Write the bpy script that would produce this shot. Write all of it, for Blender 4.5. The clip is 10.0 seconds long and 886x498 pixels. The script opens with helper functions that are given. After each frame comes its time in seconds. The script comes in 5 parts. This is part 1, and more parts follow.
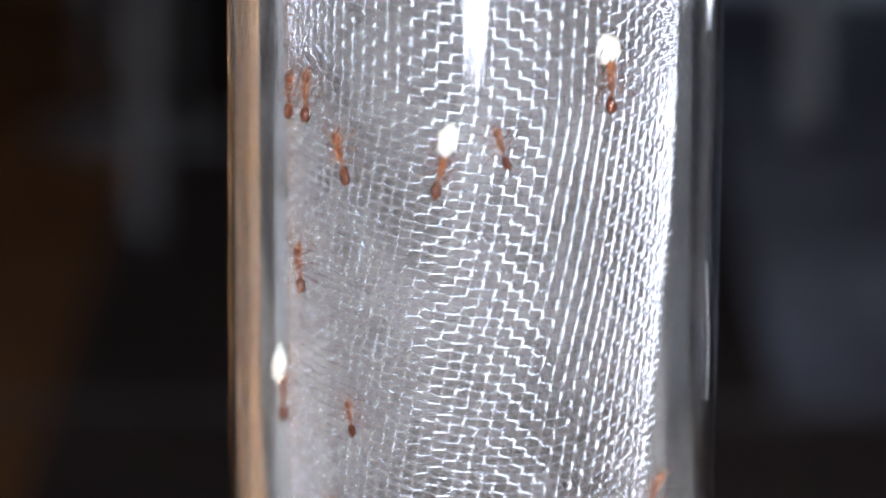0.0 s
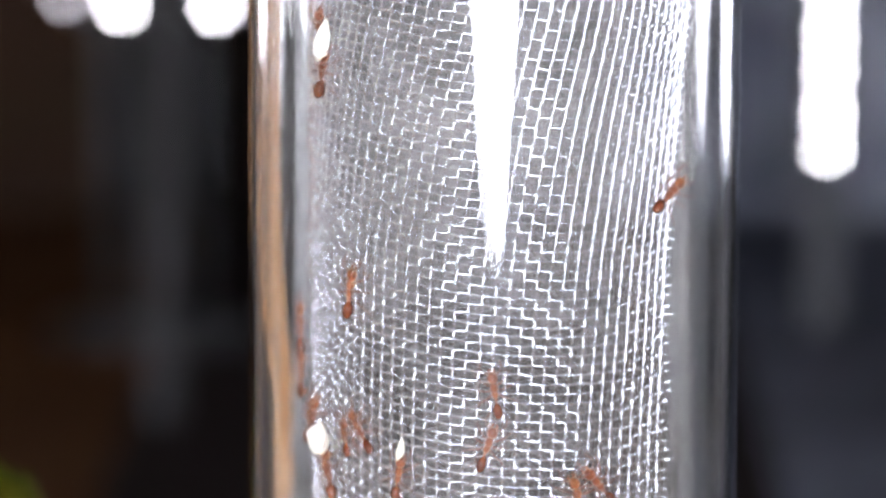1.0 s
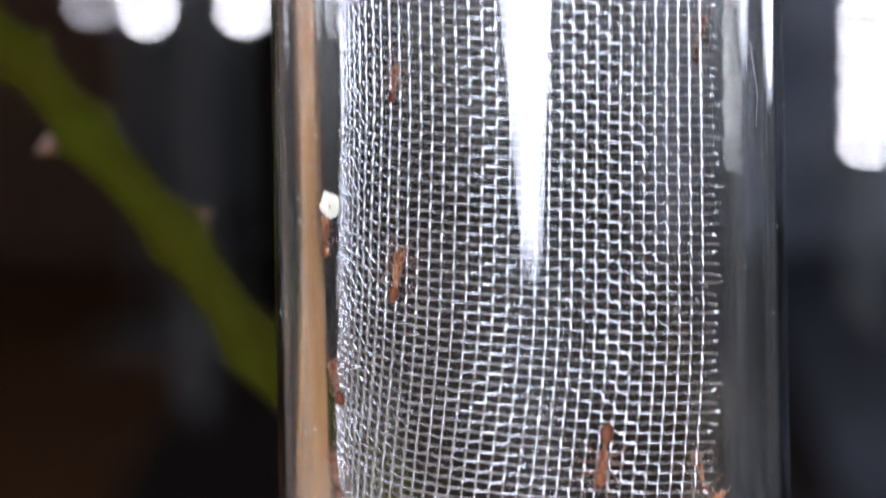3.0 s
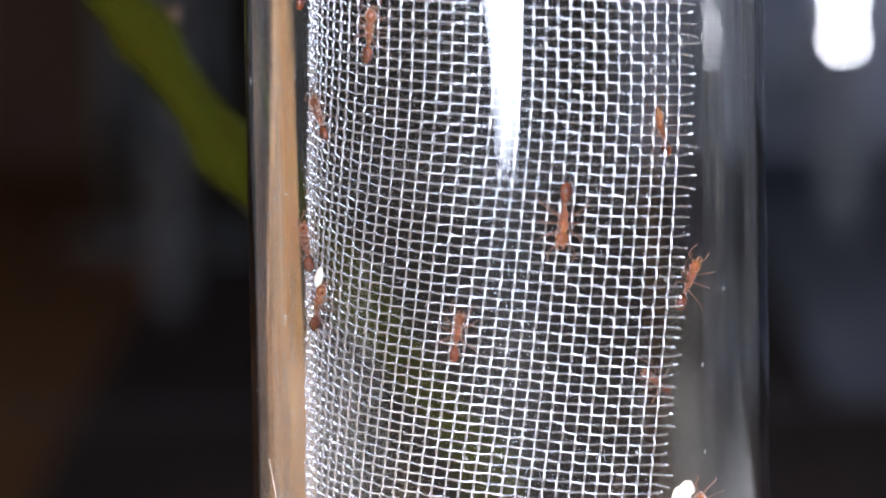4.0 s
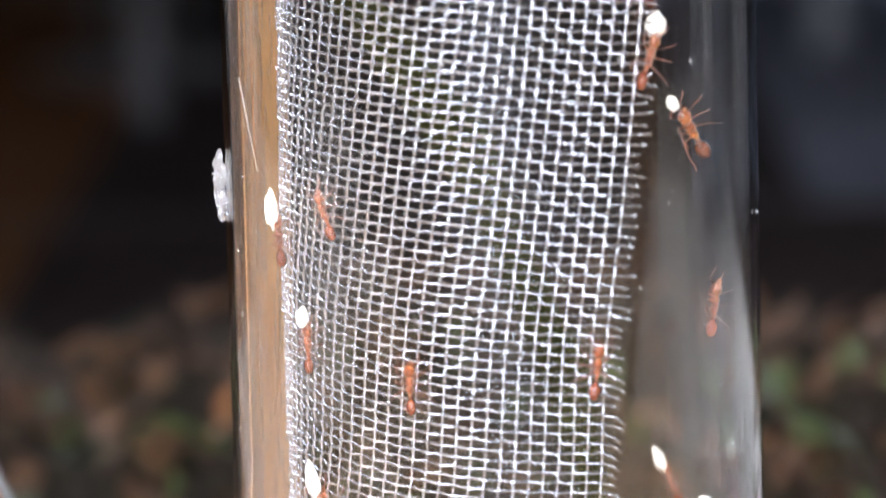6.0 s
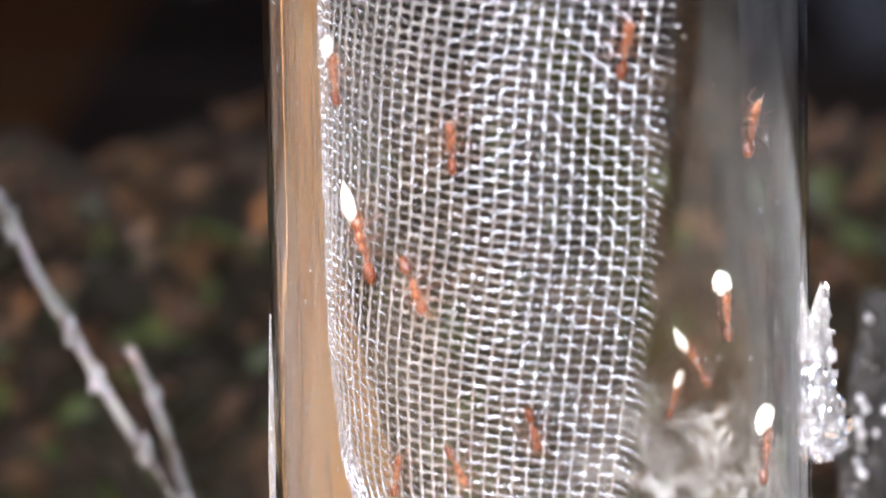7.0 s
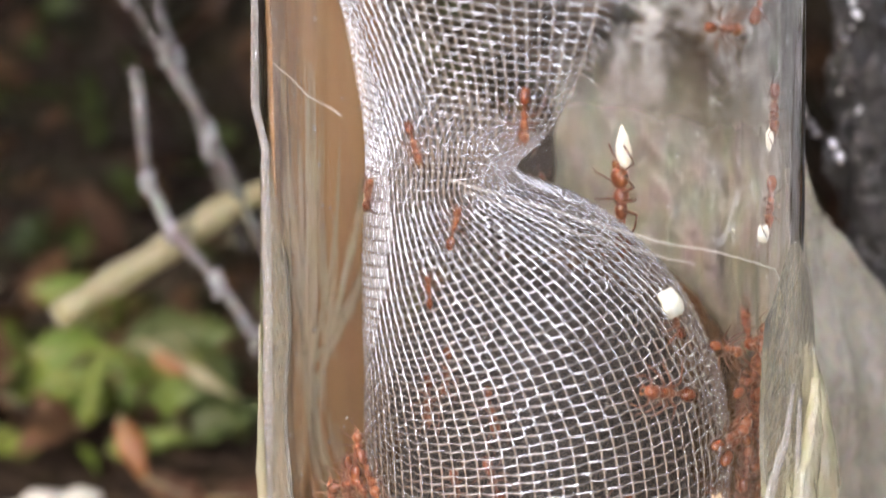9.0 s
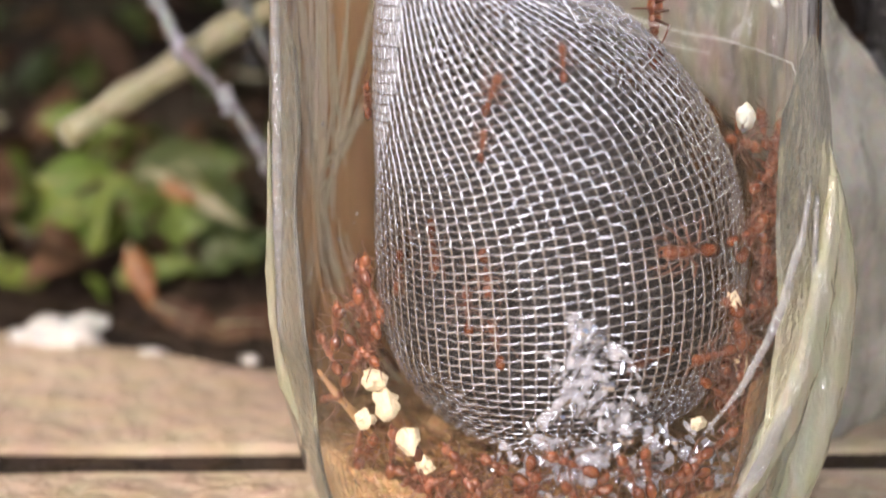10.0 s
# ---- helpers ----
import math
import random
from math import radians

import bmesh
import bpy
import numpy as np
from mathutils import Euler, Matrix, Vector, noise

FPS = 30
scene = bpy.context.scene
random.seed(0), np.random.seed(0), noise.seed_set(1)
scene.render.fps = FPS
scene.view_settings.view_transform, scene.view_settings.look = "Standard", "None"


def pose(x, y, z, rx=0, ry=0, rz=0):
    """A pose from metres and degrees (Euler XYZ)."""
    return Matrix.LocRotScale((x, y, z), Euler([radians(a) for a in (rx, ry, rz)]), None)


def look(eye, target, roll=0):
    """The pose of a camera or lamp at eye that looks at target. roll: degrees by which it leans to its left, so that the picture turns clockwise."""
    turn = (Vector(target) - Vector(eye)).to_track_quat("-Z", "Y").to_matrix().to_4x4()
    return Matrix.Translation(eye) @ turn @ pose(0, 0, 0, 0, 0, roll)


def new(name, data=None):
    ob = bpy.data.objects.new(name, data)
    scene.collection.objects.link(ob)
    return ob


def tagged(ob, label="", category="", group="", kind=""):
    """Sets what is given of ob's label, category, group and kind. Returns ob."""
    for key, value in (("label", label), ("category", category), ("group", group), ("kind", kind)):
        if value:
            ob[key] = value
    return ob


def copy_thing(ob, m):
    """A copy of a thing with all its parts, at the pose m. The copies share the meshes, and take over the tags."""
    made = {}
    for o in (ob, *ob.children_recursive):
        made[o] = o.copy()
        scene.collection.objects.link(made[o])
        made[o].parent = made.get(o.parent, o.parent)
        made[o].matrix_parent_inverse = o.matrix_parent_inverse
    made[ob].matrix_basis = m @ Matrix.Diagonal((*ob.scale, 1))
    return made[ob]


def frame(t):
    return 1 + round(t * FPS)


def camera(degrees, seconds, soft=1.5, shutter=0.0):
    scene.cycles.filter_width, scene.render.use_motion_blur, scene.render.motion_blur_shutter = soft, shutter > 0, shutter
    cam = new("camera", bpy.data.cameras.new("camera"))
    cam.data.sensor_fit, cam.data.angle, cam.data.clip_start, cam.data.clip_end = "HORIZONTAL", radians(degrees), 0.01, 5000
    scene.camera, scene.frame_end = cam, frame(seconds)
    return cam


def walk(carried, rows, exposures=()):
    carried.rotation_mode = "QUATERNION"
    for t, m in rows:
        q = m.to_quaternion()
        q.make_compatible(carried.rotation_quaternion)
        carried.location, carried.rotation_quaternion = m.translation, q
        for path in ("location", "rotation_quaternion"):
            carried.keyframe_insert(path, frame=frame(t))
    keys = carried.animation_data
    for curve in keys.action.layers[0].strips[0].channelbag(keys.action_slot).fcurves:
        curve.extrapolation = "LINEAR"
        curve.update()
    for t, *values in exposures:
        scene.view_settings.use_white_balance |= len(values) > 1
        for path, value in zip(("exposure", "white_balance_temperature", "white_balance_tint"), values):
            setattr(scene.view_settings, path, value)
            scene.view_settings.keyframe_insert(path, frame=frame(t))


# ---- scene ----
cam = camera(14.0, 10.0, shutter=0.35)
cam.data.dof.use_dof = True
cam.data.dof.focus_distance = 0.2098
cam.data.dof.aperture_fstop = 31.0
walk(cam, [
    (0, pose(0.0000, -0.2123, 0.2288, 72.50, 0.00, 0.51) @ pose(0, 0, 0, 0, 0, 0.33)),
    (0.1, pose(0.0000, -0.2124, 0.2280, 72.57, 0.00, 0.83) @ pose(0, 0, 0, 0, 0, 0.10)),
    (0.2, pose(0.0000, -0.2125, 0.2272, 72.63, 0.00, 1.16) @ pose(0, 0, 0, 0, 0, -0.14)),
    (0.3, pose(0.0000, -0.2127, 0.2265, 72.70, 0.00, 1.48) @ pose(0, 0, 0, 0, 0, -0.38)),
    (0.4, pose(0.0000, -0.2105, 0.2218, 72.90, 0.00, 1.76) @ pose(0, 0, 0, 0, 0, -0.54)),
    (0.5, pose(0.0000, -0.2081, 0.2190, 73.10, 0.00, 2.05) @ pose(0, 0, 0, 0, 0, -0.69)),
    (0.6, pose(0.0000, -0.2115, 0.2144, 73.60, 0.00, 1.82) @ pose(0, 0, 0, 0, 0, -0.77)),
    (0.7, pose(0.0000, -0.2126, 0.2083, 74.49, 0.00, 1.63) @ pose(0, 0, 0, 0, 0, -0.48)),
    (0.8, pose(0.0000, -0.2142, 0.2003, 76.15, 0.00, 1.44) @ pose(0, 0, 0, 0, 0, -0.18)),
    (0.9, pose(0.0000, -0.2170, 0.1975, 77.00, 0.00, 1.13) @ pose(0, 0, 0, 0, 0, 0.04)),
    (1.0, pose(0.0000, -0.2197, 0.1948, 78.04, 0.00, 0.82) @ pose(0, 0, 0, 0, 0, 0.25)),
    (1.1, pose(0.0000, -0.2224, 0.1940, 78.51, 0.00, 0.41) @ pose(0, 0, 0, 0, 0, -0.23)),
    (1.2, pose(0.0000, -0.2246, 0.1910, 79.40, 0.00, 0.01) @ pose(0, 0, 0, 0, 0, -0.72)),
    (1.3, pose(0.0000, -0.2243, 0.1882, 79.93, 0.00, 0.00) @ pose(0, 0, 0, 0, 0, -0.88)),
    (1.4, pose(0.0000, -0.2244, 0.1841, 80.24, 0.00, 0.30) @ pose(0, 0, 0, 0, 0, -1.09)),
    (1.5, pose(0.0000, -0.2245, 0.1795, 80.43, 0.00, 0.59) @ pose(0, 0, 0, 0, 0, -1.30)),
    (1.6, pose(0.0000, -0.2247, 0.1762, 80.85, 0.00, 0.66) @ pose(0, 0, 0, 0, 0, -1.18)),
    (1.7, pose(0.0000, -0.2250, 0.1716, 81.41, 0.00, 0.73) @ pose(0, 0, 0, 0, 0, -1.05)),
    (1.8, pose(0.0000, -0.2251, 0.1690, 81.62, 0.00, 0.80) @ pose(0, 0, 0, 0, 0, -0.93)),
    (1.9, pose(0.0000, -0.2249, 0.1676, 81.85, 0.00, 0.96) @ pose(0, 0, 0, 0, 0, -1.55)),
    (2.0, pose(0.0000, -0.2247, 0.1662, 82.04, 0.00, 1.13) @ pose(0, 0, 0, 0, 0, -2.17)),
    (2.1, pose(0.0000, -0.2239, 0.1649, 82.19, 0.00, 1.38) @ pose(0, 0, 0, 0, 0, -1.39)),
    (2.2, pose(0.0000, -0.2223, 0.1620, 82.26, 0.00, 1.67) @ pose(0, 0, 0, 0, 0, -1.36)),
    (2.3, pose(0.0000, -0.2208, 0.1591, 81.87, 0.00, 1.96) @ pose(0, 0, 0, 0, 0, -1.35)),
    (2.4, pose(0.0000, -0.2189, 0.1564, 81.76, 0.00, 2.06) @ pose(0, 0, 0, 0, 0, -1.19)),
    (2.5, pose(0.0000, -0.2172, 0.1528, 81.84, 0.00, 2.16) @ pose(0, 0, 0, 0, 0, -1.02)),
    (2.6, pose(0.0000, -0.2165, 0.1517, 81.55, 0.00, 2.13) @ pose(0, 0, 0, 0, 0, -1.14)),
    (2.7, pose(0.0000, -0.2160, 0.1488, 81.45, 0.00, 2.10) @ pose(0, 0, 0, 0, 0, -1.25)),
    (2.8, pose(0.0000, -0.2164, 0.1463, 81.41, 0.00, 1.86) @ pose(0, 0, 0, 0, 0, -1.22)),
    (2.9, pose(0.0000, -0.2167, 0.1446, 81.48, 0.00, 1.63) @ pose(0, 0, 0, 0, 0, -1.18)),
    (3.0, pose(0.0000, -0.2170, 0.1431, 81.56, 0.00, 1.40) @ pose(0, 0, 0, 0, 0, -1.15)),
    (3.1, pose(0.0000, -0.2171, 0.1410, 81.53, 0.00, 1.37) @ pose(0, 0, 0, 0, 0, -1.14)),
    (3.2, pose(0.0000, -0.2171, 0.1394, 81.31, 0.00, 1.35) @ pose(0, 0, 0, 0, 0, -1.15)),
    (4.3, pose(0.0000, -0.2140, 0.1295, 80.67, 0.00, 0.86) @ pose(0, 0, 0, 0, 0, -1.21)),
    (4.5, pose(0.0000, -0.2132, 0.1270, 80.70, 0.00, 1.12) @ pose(0, 0, 0, 0, 0, -1.67)),
    (4.8, pose(0.0000, -0.2118, 0.1226, 80.72, 0.00, 1.14) @ pose(0, 0, 0, 0, 0, -1.37)),
    (5.0, pose(0.0000, -0.2105, 0.1214, 80.40, 0.00, 1.15) @ pose(0, 0, 0, 0, 0, -1.17)),
    (5.2, pose(0.0000, -0.2102, 0.1198, 80.20, 0.00, 0.97) @ pose(0, 0, 0, 0, 0, -1.20)),
    (6.3, pose(0.0000, -0.2110, 0.1137, 78.51, 0.00, 0.88) @ pose(0, 0, 0, 0, 0, -1.54)),
    (6.5, pose(0.0000, -0.2102, 0.1127, 78.20, 0.00, 1.20) @ pose(0, 0, 0, 0, 0, -1.77)),
    (7.0, pose(0.0000, -0.2081, 0.1057, 77.50, 0.00, 1.55) @ pose(0, 0, 0, 0, 0, -1.37)),
    (7.5, pose(0.0000, -0.2091, 0.1007, 76.80, 0.00, 1.34) @ pose(0, 0, 0, 0, 0, -1.31)),
    (8.0, pose(0.0000, -0.2086, 0.0949, 76.10, 0.00, 1.17) @ pose(0, 0, 0, 0, 0, -0.96)),
    (8.5, pose(0.0000, -0.2084, 0.0885, 75.40, 0.00, 0.95) @ pose(0, 0, 0, 0, 0, -0.57)),
    (9.0, pose(0.0000, -0.2081, 0.0851, 74.93, 0.00, 1.47) @ pose(0, 0, 0, 0, 0, -0.71)),
    (9.5, pose(0.0000, -0.2084, 0.0804, 74.47, 0.00, 1.58) @ pose(0, 0, 0, 0, 0, -0.72)),
    (10, pose(0.0000, -0.2073, 0.0762, 74.00, 0.00, 1.71) @ pose(0, 0, 0, 0, 0, -0.80)),
], exposures=[(0, .5, 6400, 18), (.5, .85, 6450, 19), (1, .74, 6550, 20), (1.5, .34, 6550, 21), (2, .24, 6500, 20), (3, .28, 6280, 18), (4.5, .63, 6150, 18), (5, .64, 6150, 18), (6.5, .48, 6450, 19), (7.5, .24, 6650, 19), (8, .06, 6750, 19), (9, -.22, 6850, 21), (10, -.37, 6850, 22)])

# ---- light ----
world = bpy.data.worlds.new("sky")
scene.world = world
world.use_nodes = True
wn = world.node_tree
sky = wn.nodes.new("ShaderNodeTexSky")
sky.sky_type, sky.sun_disc = "NISHITA", False
SUN_EL, SUN_AZ = 38.0, 220.0
sky.sun_elevation, sky.sun_rotation = radians(SUN_EL), radians(SUN_AZ)
wn.links.new(sky.outputs[0], wn.nodes["Background"].inputs[0])
wn.nodes["Background"].inputs[1].default_value = 0.1
sun = new("sun", bpy.data.lights.new("sun", "SUN"))
sun.data.energy, sun.data.angle, sun.data.color = 4.8, radians(0.6), (1.0, 0.95, 0.88)
_d = Vector((math.sin(radians(SUN_AZ)) * math.cos(radians(SUN_EL)), math.cos(radians(SUN_AZ)) * math.cos(radians(SUN_EL)), math.sin(radians(SUN_EL))))
sun.matrix_world = look(_d, (0, 0, 0))

MM = 0.001
rng = random.Random(7)


# ---- materials ----
def material(name, color, rough=0.6, metal=0.0, var=0.25, scale=400.0, bump=0.15, second=None, stretch=None, **more):
    """A procedural surface: two scales of colour variation, grain and relief."""
    m = bpy.data.materials.new(name)
    m.use_nodes = True
    nt = m.node_tree
    b = nt.nodes["Principled BSDF"]
    co = nt.nodes.new("ShaderNodeTexCoord")
    big, fine = nt.nodes.new("ShaderNodeTexNoise"), nt.nodes.new("ShaderNodeTexNoise")
    big.inputs["Scale"].default_value, fine.inputs["Scale"].default_value = scale, scale * 6.5
    big.inputs["Detail"].default_value, fine.inputs["Detail"].default_value = 4, 3
    mp = nt.nodes.new("ShaderNodeMapping")
    mp.inputs["Scale"].default_value = stretch or (1, 1, 1)
    nt.links.new(co.outputs["Object"], mp.inputs["Vector"])
    for n in (big, fine):
        nt.links.new(mp.outputs[0], n.inputs["Vector"])
    ramp = nt.nodes.new("ShaderNodeValToRGB")
    other = second or tuple(c * (1 - var) for c in color)
    ramp.color_ramp.elements[0].position, ramp.color_ramp.elements[1].position = 0.35, 0.65
    ramp.color_ramp.elements[0].color, ramp.color_ramp.elements[1].color = (*other, 1), (*color, 1)
    nt.links.new(big.outputs["Fac"], ramp.inputs["Fac"])
    mix = nt.nodes.new("ShaderNodeMix")
    mix.data_type, mix.blend_type = "RGBA", "MULTIPLY"
    mix.inputs["Factor"].default_value = var
    nt.links.new(ramp.outputs["Color"], mix.inputs[6])
    nt.links.new(fine.outputs["Color"], mix.inputs[7])
    nt.links.new(mix.outputs[2], b.inputs["Base Color"])
    b.inputs["Roughness"].default_value, b.inputs["Metallic"].default_value = rough, metal
    if bump:
        bp = nt.nodes.new("ShaderNodeBump")
        bp.inputs["Strength"].default_value, bp.inputs["Distance"].default_value = bump, 0.3 / scale
        nt.links.new(fine.outputs["Fac"], bp.inputs["Height"])
        nt.links.new(bp.outputs["Normal"], b.inputs["Normal"])
    for key, value in more.items():
        b.inputs[key.replace("_", " ")].default_value = value
    return m


def glow(name, color, strength):
    m = bpy.data.materials.new(name)
    m.use_nodes = True
    b = m.node_tree.nodes["Principled BSDF"]
    b.inputs["Base Color"].default_value = (0.8, 0.8, 0.8, 1)
    b.inputs["Emission Color"].default_value, b.inputs["Emission Strength"].default_value = (*color, 1), strength
    return m


GLASS = bpy.data.materials.new("clear_glass")
GLASS.use_nodes = True
_b = GLASS.node_tree.nodes["Principled BSDF"]
_b.inputs["Transmission Weight"].default_value, _b.inputs["IOR"].default_value, _b.inputs["Roughness"].default_value = 1.0, 1.45, 0.01
_b.inputs["Base Color"].default_value = (0.97, 0.98, 0.97, 1)
_b.inputs["Coat Weight"].default_value, _b.inputs["Coat Roughness"].default_value = 0.03, 0.24
WIRE = material("aluminium_wire", (0.93, 0.93, 0.97), 0.19, 1.0, 0.15, 900, 0.1)
WIREB = material("sunlit_edge_wire", (0.93, 0.93, 0.93), 0.34, 0.8, 0.12, 900, 0.2)
FILM = material("tan_film", (0.39, 0.215, 0.093), 0.12, 0, 0.15, 90, 0.25, (0.30, 0.155, 0.064), (1, 1, .2), Coat_Weight=0.5, Transmission_Weight=0.15)
RESIN = material("clear_resin", (0.93, 0.90, 0.76), 0.06, 0, 0.15, 150, 0.15, Transmission_Weight=0.95, IOR=1.4)
GLUE = material("hot_glue", (0.9, 0.9, 0.88), 0.08, 0, 0.1, 300, 0.5, Transmission_Weight=0.85, IOR=1.45)
GEL = material("clear_gel", (0.99, 0.99, 1.0), 0.01, 0, 0.02, 500, 0.1, Transmission_Weight=1.0, IOR=1.4)
GLINT = material("gel_glint", (0.96, 0.96, 1.0), 0.03, 0, 0.02, 500, 0.1, Transmission_Weight=0.8, IOR=2.0)
WEB = material("white_fibre", (0.8, 0.79, 0.75), 0.7, 0, 0.2, 500, 0.2)
ANT = material("ant_amber", (0.185, 0.043, 0.011), 0.28, 0, 0.5, 700, 0.2, (0.10, 0.02, 0.006), Subsurface_Weight=0.15, Coat_Weight=0.3)
GASTER = material("ant_gaster", (0.19, 0.05, 0.015), 0.22, 0, 0.5, 700, 0.2, (0.075, 0.017, 0.007), Coat_Weight=0.4)
LEG = material("ant_leg", (0.11, 0.032, 0.012), 0.35, 0, 0.3, 900, 0.1)
EYE = material("ant_eye", (0.01, 0.008, 0.006), 0.2, 0, 0.2, 900, 0)
LARVA = material("cream_larva", (0.76, 0.69, 0.53), 0.35, 0, 0.15, 900, 0.4, Subsurface_Weight=0.3)
CRUMB = material("cream_crumb", (0.60, 0.49, 0.32), 0.6, 0, 0.25, 700, 0.5, (0.48, 0.37, 0.22))
BOARD = material("tan_board", (0.52, 0.39, 0.25), 0.7, 0, 0.3, 60, 0.4, (0.40, 0.29, 0.18))
SOIL = material("dark_soil", (0.055, 0.036, 0.022), 0.9, 0, 0.4, 60, 0.8, Specular_IOR_Level=0.1)
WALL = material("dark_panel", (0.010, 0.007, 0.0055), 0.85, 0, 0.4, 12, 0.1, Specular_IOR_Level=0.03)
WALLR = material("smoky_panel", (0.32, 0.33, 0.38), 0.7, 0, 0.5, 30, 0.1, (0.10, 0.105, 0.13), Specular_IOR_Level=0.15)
WALLD = material("shaded_brown_panel", (0.046, 0.023, 0.012), 0.8, 0, 0.4, 12, 0.1, Specular_IOR_Level=0.1)
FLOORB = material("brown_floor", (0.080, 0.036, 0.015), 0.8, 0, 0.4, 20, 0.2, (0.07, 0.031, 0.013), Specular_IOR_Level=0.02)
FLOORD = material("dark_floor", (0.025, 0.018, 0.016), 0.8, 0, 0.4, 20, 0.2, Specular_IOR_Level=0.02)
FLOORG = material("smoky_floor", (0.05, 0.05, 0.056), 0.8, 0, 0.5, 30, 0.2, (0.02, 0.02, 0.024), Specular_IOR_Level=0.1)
FLOORP = material("hazy_floor", (0.15, 0.155, 0.19), 0.8, 0, 0.5, 18, 0.2, (0.05, 0.05, 0.064), Specular_IOR_Level=0.1)
WALLU = material("lit_black_panel", (0.032, 0.022, 0.017), 0.8, 0, 0.4, 12, 0.1, Specular_IOR_Level=0.1)
WALLB = material("lit_brown_panel", (0.42, 0.20, 0.08), 0.8, 0, 0.4, 12, 0.1, Specular_IOR_Level=0.15)
POST = material("grey_post", (0.046, 0.043, 0.041), 0.6, 0, 0.3, 30, 0.1, Specular_IOR_Level=0.1)
MOSS = material("litter_mound", (0.065, 0.047, 0.031), 0.9, 0, 0.5, 45, 0.9, (0.022, 0.017, 0.01), Specular_IOR_Level=0.1)
LEAF = material("green_leaf", (0.082, 0.105, 0.022), 0.55, 0, 0.35, 120, 0.3, (0.04, 0.054, 0.011), Specular_IOR_Level=0.3)
LEAFY = material("yellow_green_leaf", (0.15, 0.17, 0.026), 0.5, 0, 0.35, 120, 0.3, (0.085, 0.135, 0.02), Specular_IOR_Level=0.3)
AMBER = material("amber_waste", (0.50, 0.30, 0.14), 0.2, 0, 0.5, 350, 0.9, (0.27, 0.13, 0.05), Transmission_Weight=0.2)
WASTE = material("brown_waste", (0.22, 0.095, 0.03), 0.25, 0, 0.5, 260, 0.7, (0.10, 0.045, 0.018), Transmission_Weight=0.25)
RIDGE = material("milky_resin", (0.72, 0.70, 0.50), 0.08, 0, 0.3, 170, 0.4, (0.55, 0.53, 0.36), (1, 1, .3), Transmission_Weight=0.62, IOR=1.4)
SIDE = material("pale_reflector", (0.45, 0.42, 0.37), 0.8, 0, 0.25, 8, 0.2)
LEAFB = material("dry_leaf", (0.135, 0.07, 0.03), 0.7, 0, 0.45, 150, 0.4, (0.05, 0.022, 0.01), Specular_IOR_Level=0.25)
LEAFO = material("orange_leaf", (0.27, 0.125, 0.03), 0.55, 0, 0.35, 150, 0.3, (0.22, 0.075, 0.018))
BUD = material("reddish_bud", (0.09, 0.035, 0.012), 0.5, 0, 0.3, 150, 0.3)
STEM = material("green_stem", (0.024, 0.027, 0.0014), 0.85, 0, 0.3, 150, 0.3, (0.023, 0.021, 0.0012), Specular_IOR_Level=0.02)
STRAW = material("pale_straw", (0.28, 0.25, 0.125), 0.5, 0, 0.3, 150, 0.3)
STALK = material("grey_stalk", (0.24, 0.23, 0.22), 0.25, 0, 0.5, 130, 0.5, (0.06, 0.05, 0.042))
KNOT = material("pale_knot", (0.42, 0.42, 0.43), 0.25, 0, 0.5, 260, 0.6, (0.14, 0.13, 0.12))
DRAPE = material("milky_plastic", (0.58, 0.54, 0.42), 0.14, 0, 0.35, 220, 0.5, Transmission_Weight=0.35)
PALE = material("beige_film", (0.47, 0.43, 0.33), 0.3, 0, 0.5, 120, 0.6, (0.27, 0.24, 0.18), (1, 1, .5), Transmission_Weight=0.3)
FILLER = material("dark_filler", (0.013, 0.010, 0.012), 0.75, 0, 0.5, 350, 0.9, (0.006, 0.005, 0.006))
STONE = material("pale_stone", (0.74, 0.70, 0.6), 0.8, 0, 0.3, 120, 0.6)
HUSK = material("grey_bark", (0.03, 0.027, 0.024), 0.4, 0, 0.5, 150, 0.8, (0.012, 0.011, 0.009))
BEAD = material("glint_bead", (0.95, 0.95, 0.96), 0.28, 1.0, 0.1, 400, 0.2)
FOIL = material("silvery_flake", (0.92, 0.94, 1.0), 0.12, 1.0, 0.05, 500, 0.1)
LAMP = glow("led_white", (0.93, 0.96, 1.0), 26.0)
STRIP = glow("strip_white", (0.95, 0.97, 1.0), 34.0)
DIM = glow("led_dim", (0.93, 0.94, 1.0), 6.0)
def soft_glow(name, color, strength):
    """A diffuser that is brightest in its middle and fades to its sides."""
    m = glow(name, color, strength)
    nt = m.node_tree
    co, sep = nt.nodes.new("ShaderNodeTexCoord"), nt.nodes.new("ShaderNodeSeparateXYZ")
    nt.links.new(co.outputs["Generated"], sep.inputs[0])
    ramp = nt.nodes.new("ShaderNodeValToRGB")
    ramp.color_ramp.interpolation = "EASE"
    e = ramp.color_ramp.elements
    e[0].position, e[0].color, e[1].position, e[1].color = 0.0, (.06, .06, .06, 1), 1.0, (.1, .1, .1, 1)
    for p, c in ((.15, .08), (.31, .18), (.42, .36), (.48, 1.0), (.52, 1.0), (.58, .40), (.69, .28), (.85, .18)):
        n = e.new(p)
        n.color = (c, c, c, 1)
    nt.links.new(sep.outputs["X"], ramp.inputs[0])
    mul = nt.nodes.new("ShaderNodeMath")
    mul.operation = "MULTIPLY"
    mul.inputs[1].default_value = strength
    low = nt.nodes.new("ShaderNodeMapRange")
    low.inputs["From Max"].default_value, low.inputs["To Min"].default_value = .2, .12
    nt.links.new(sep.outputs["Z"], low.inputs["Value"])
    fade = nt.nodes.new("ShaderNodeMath")
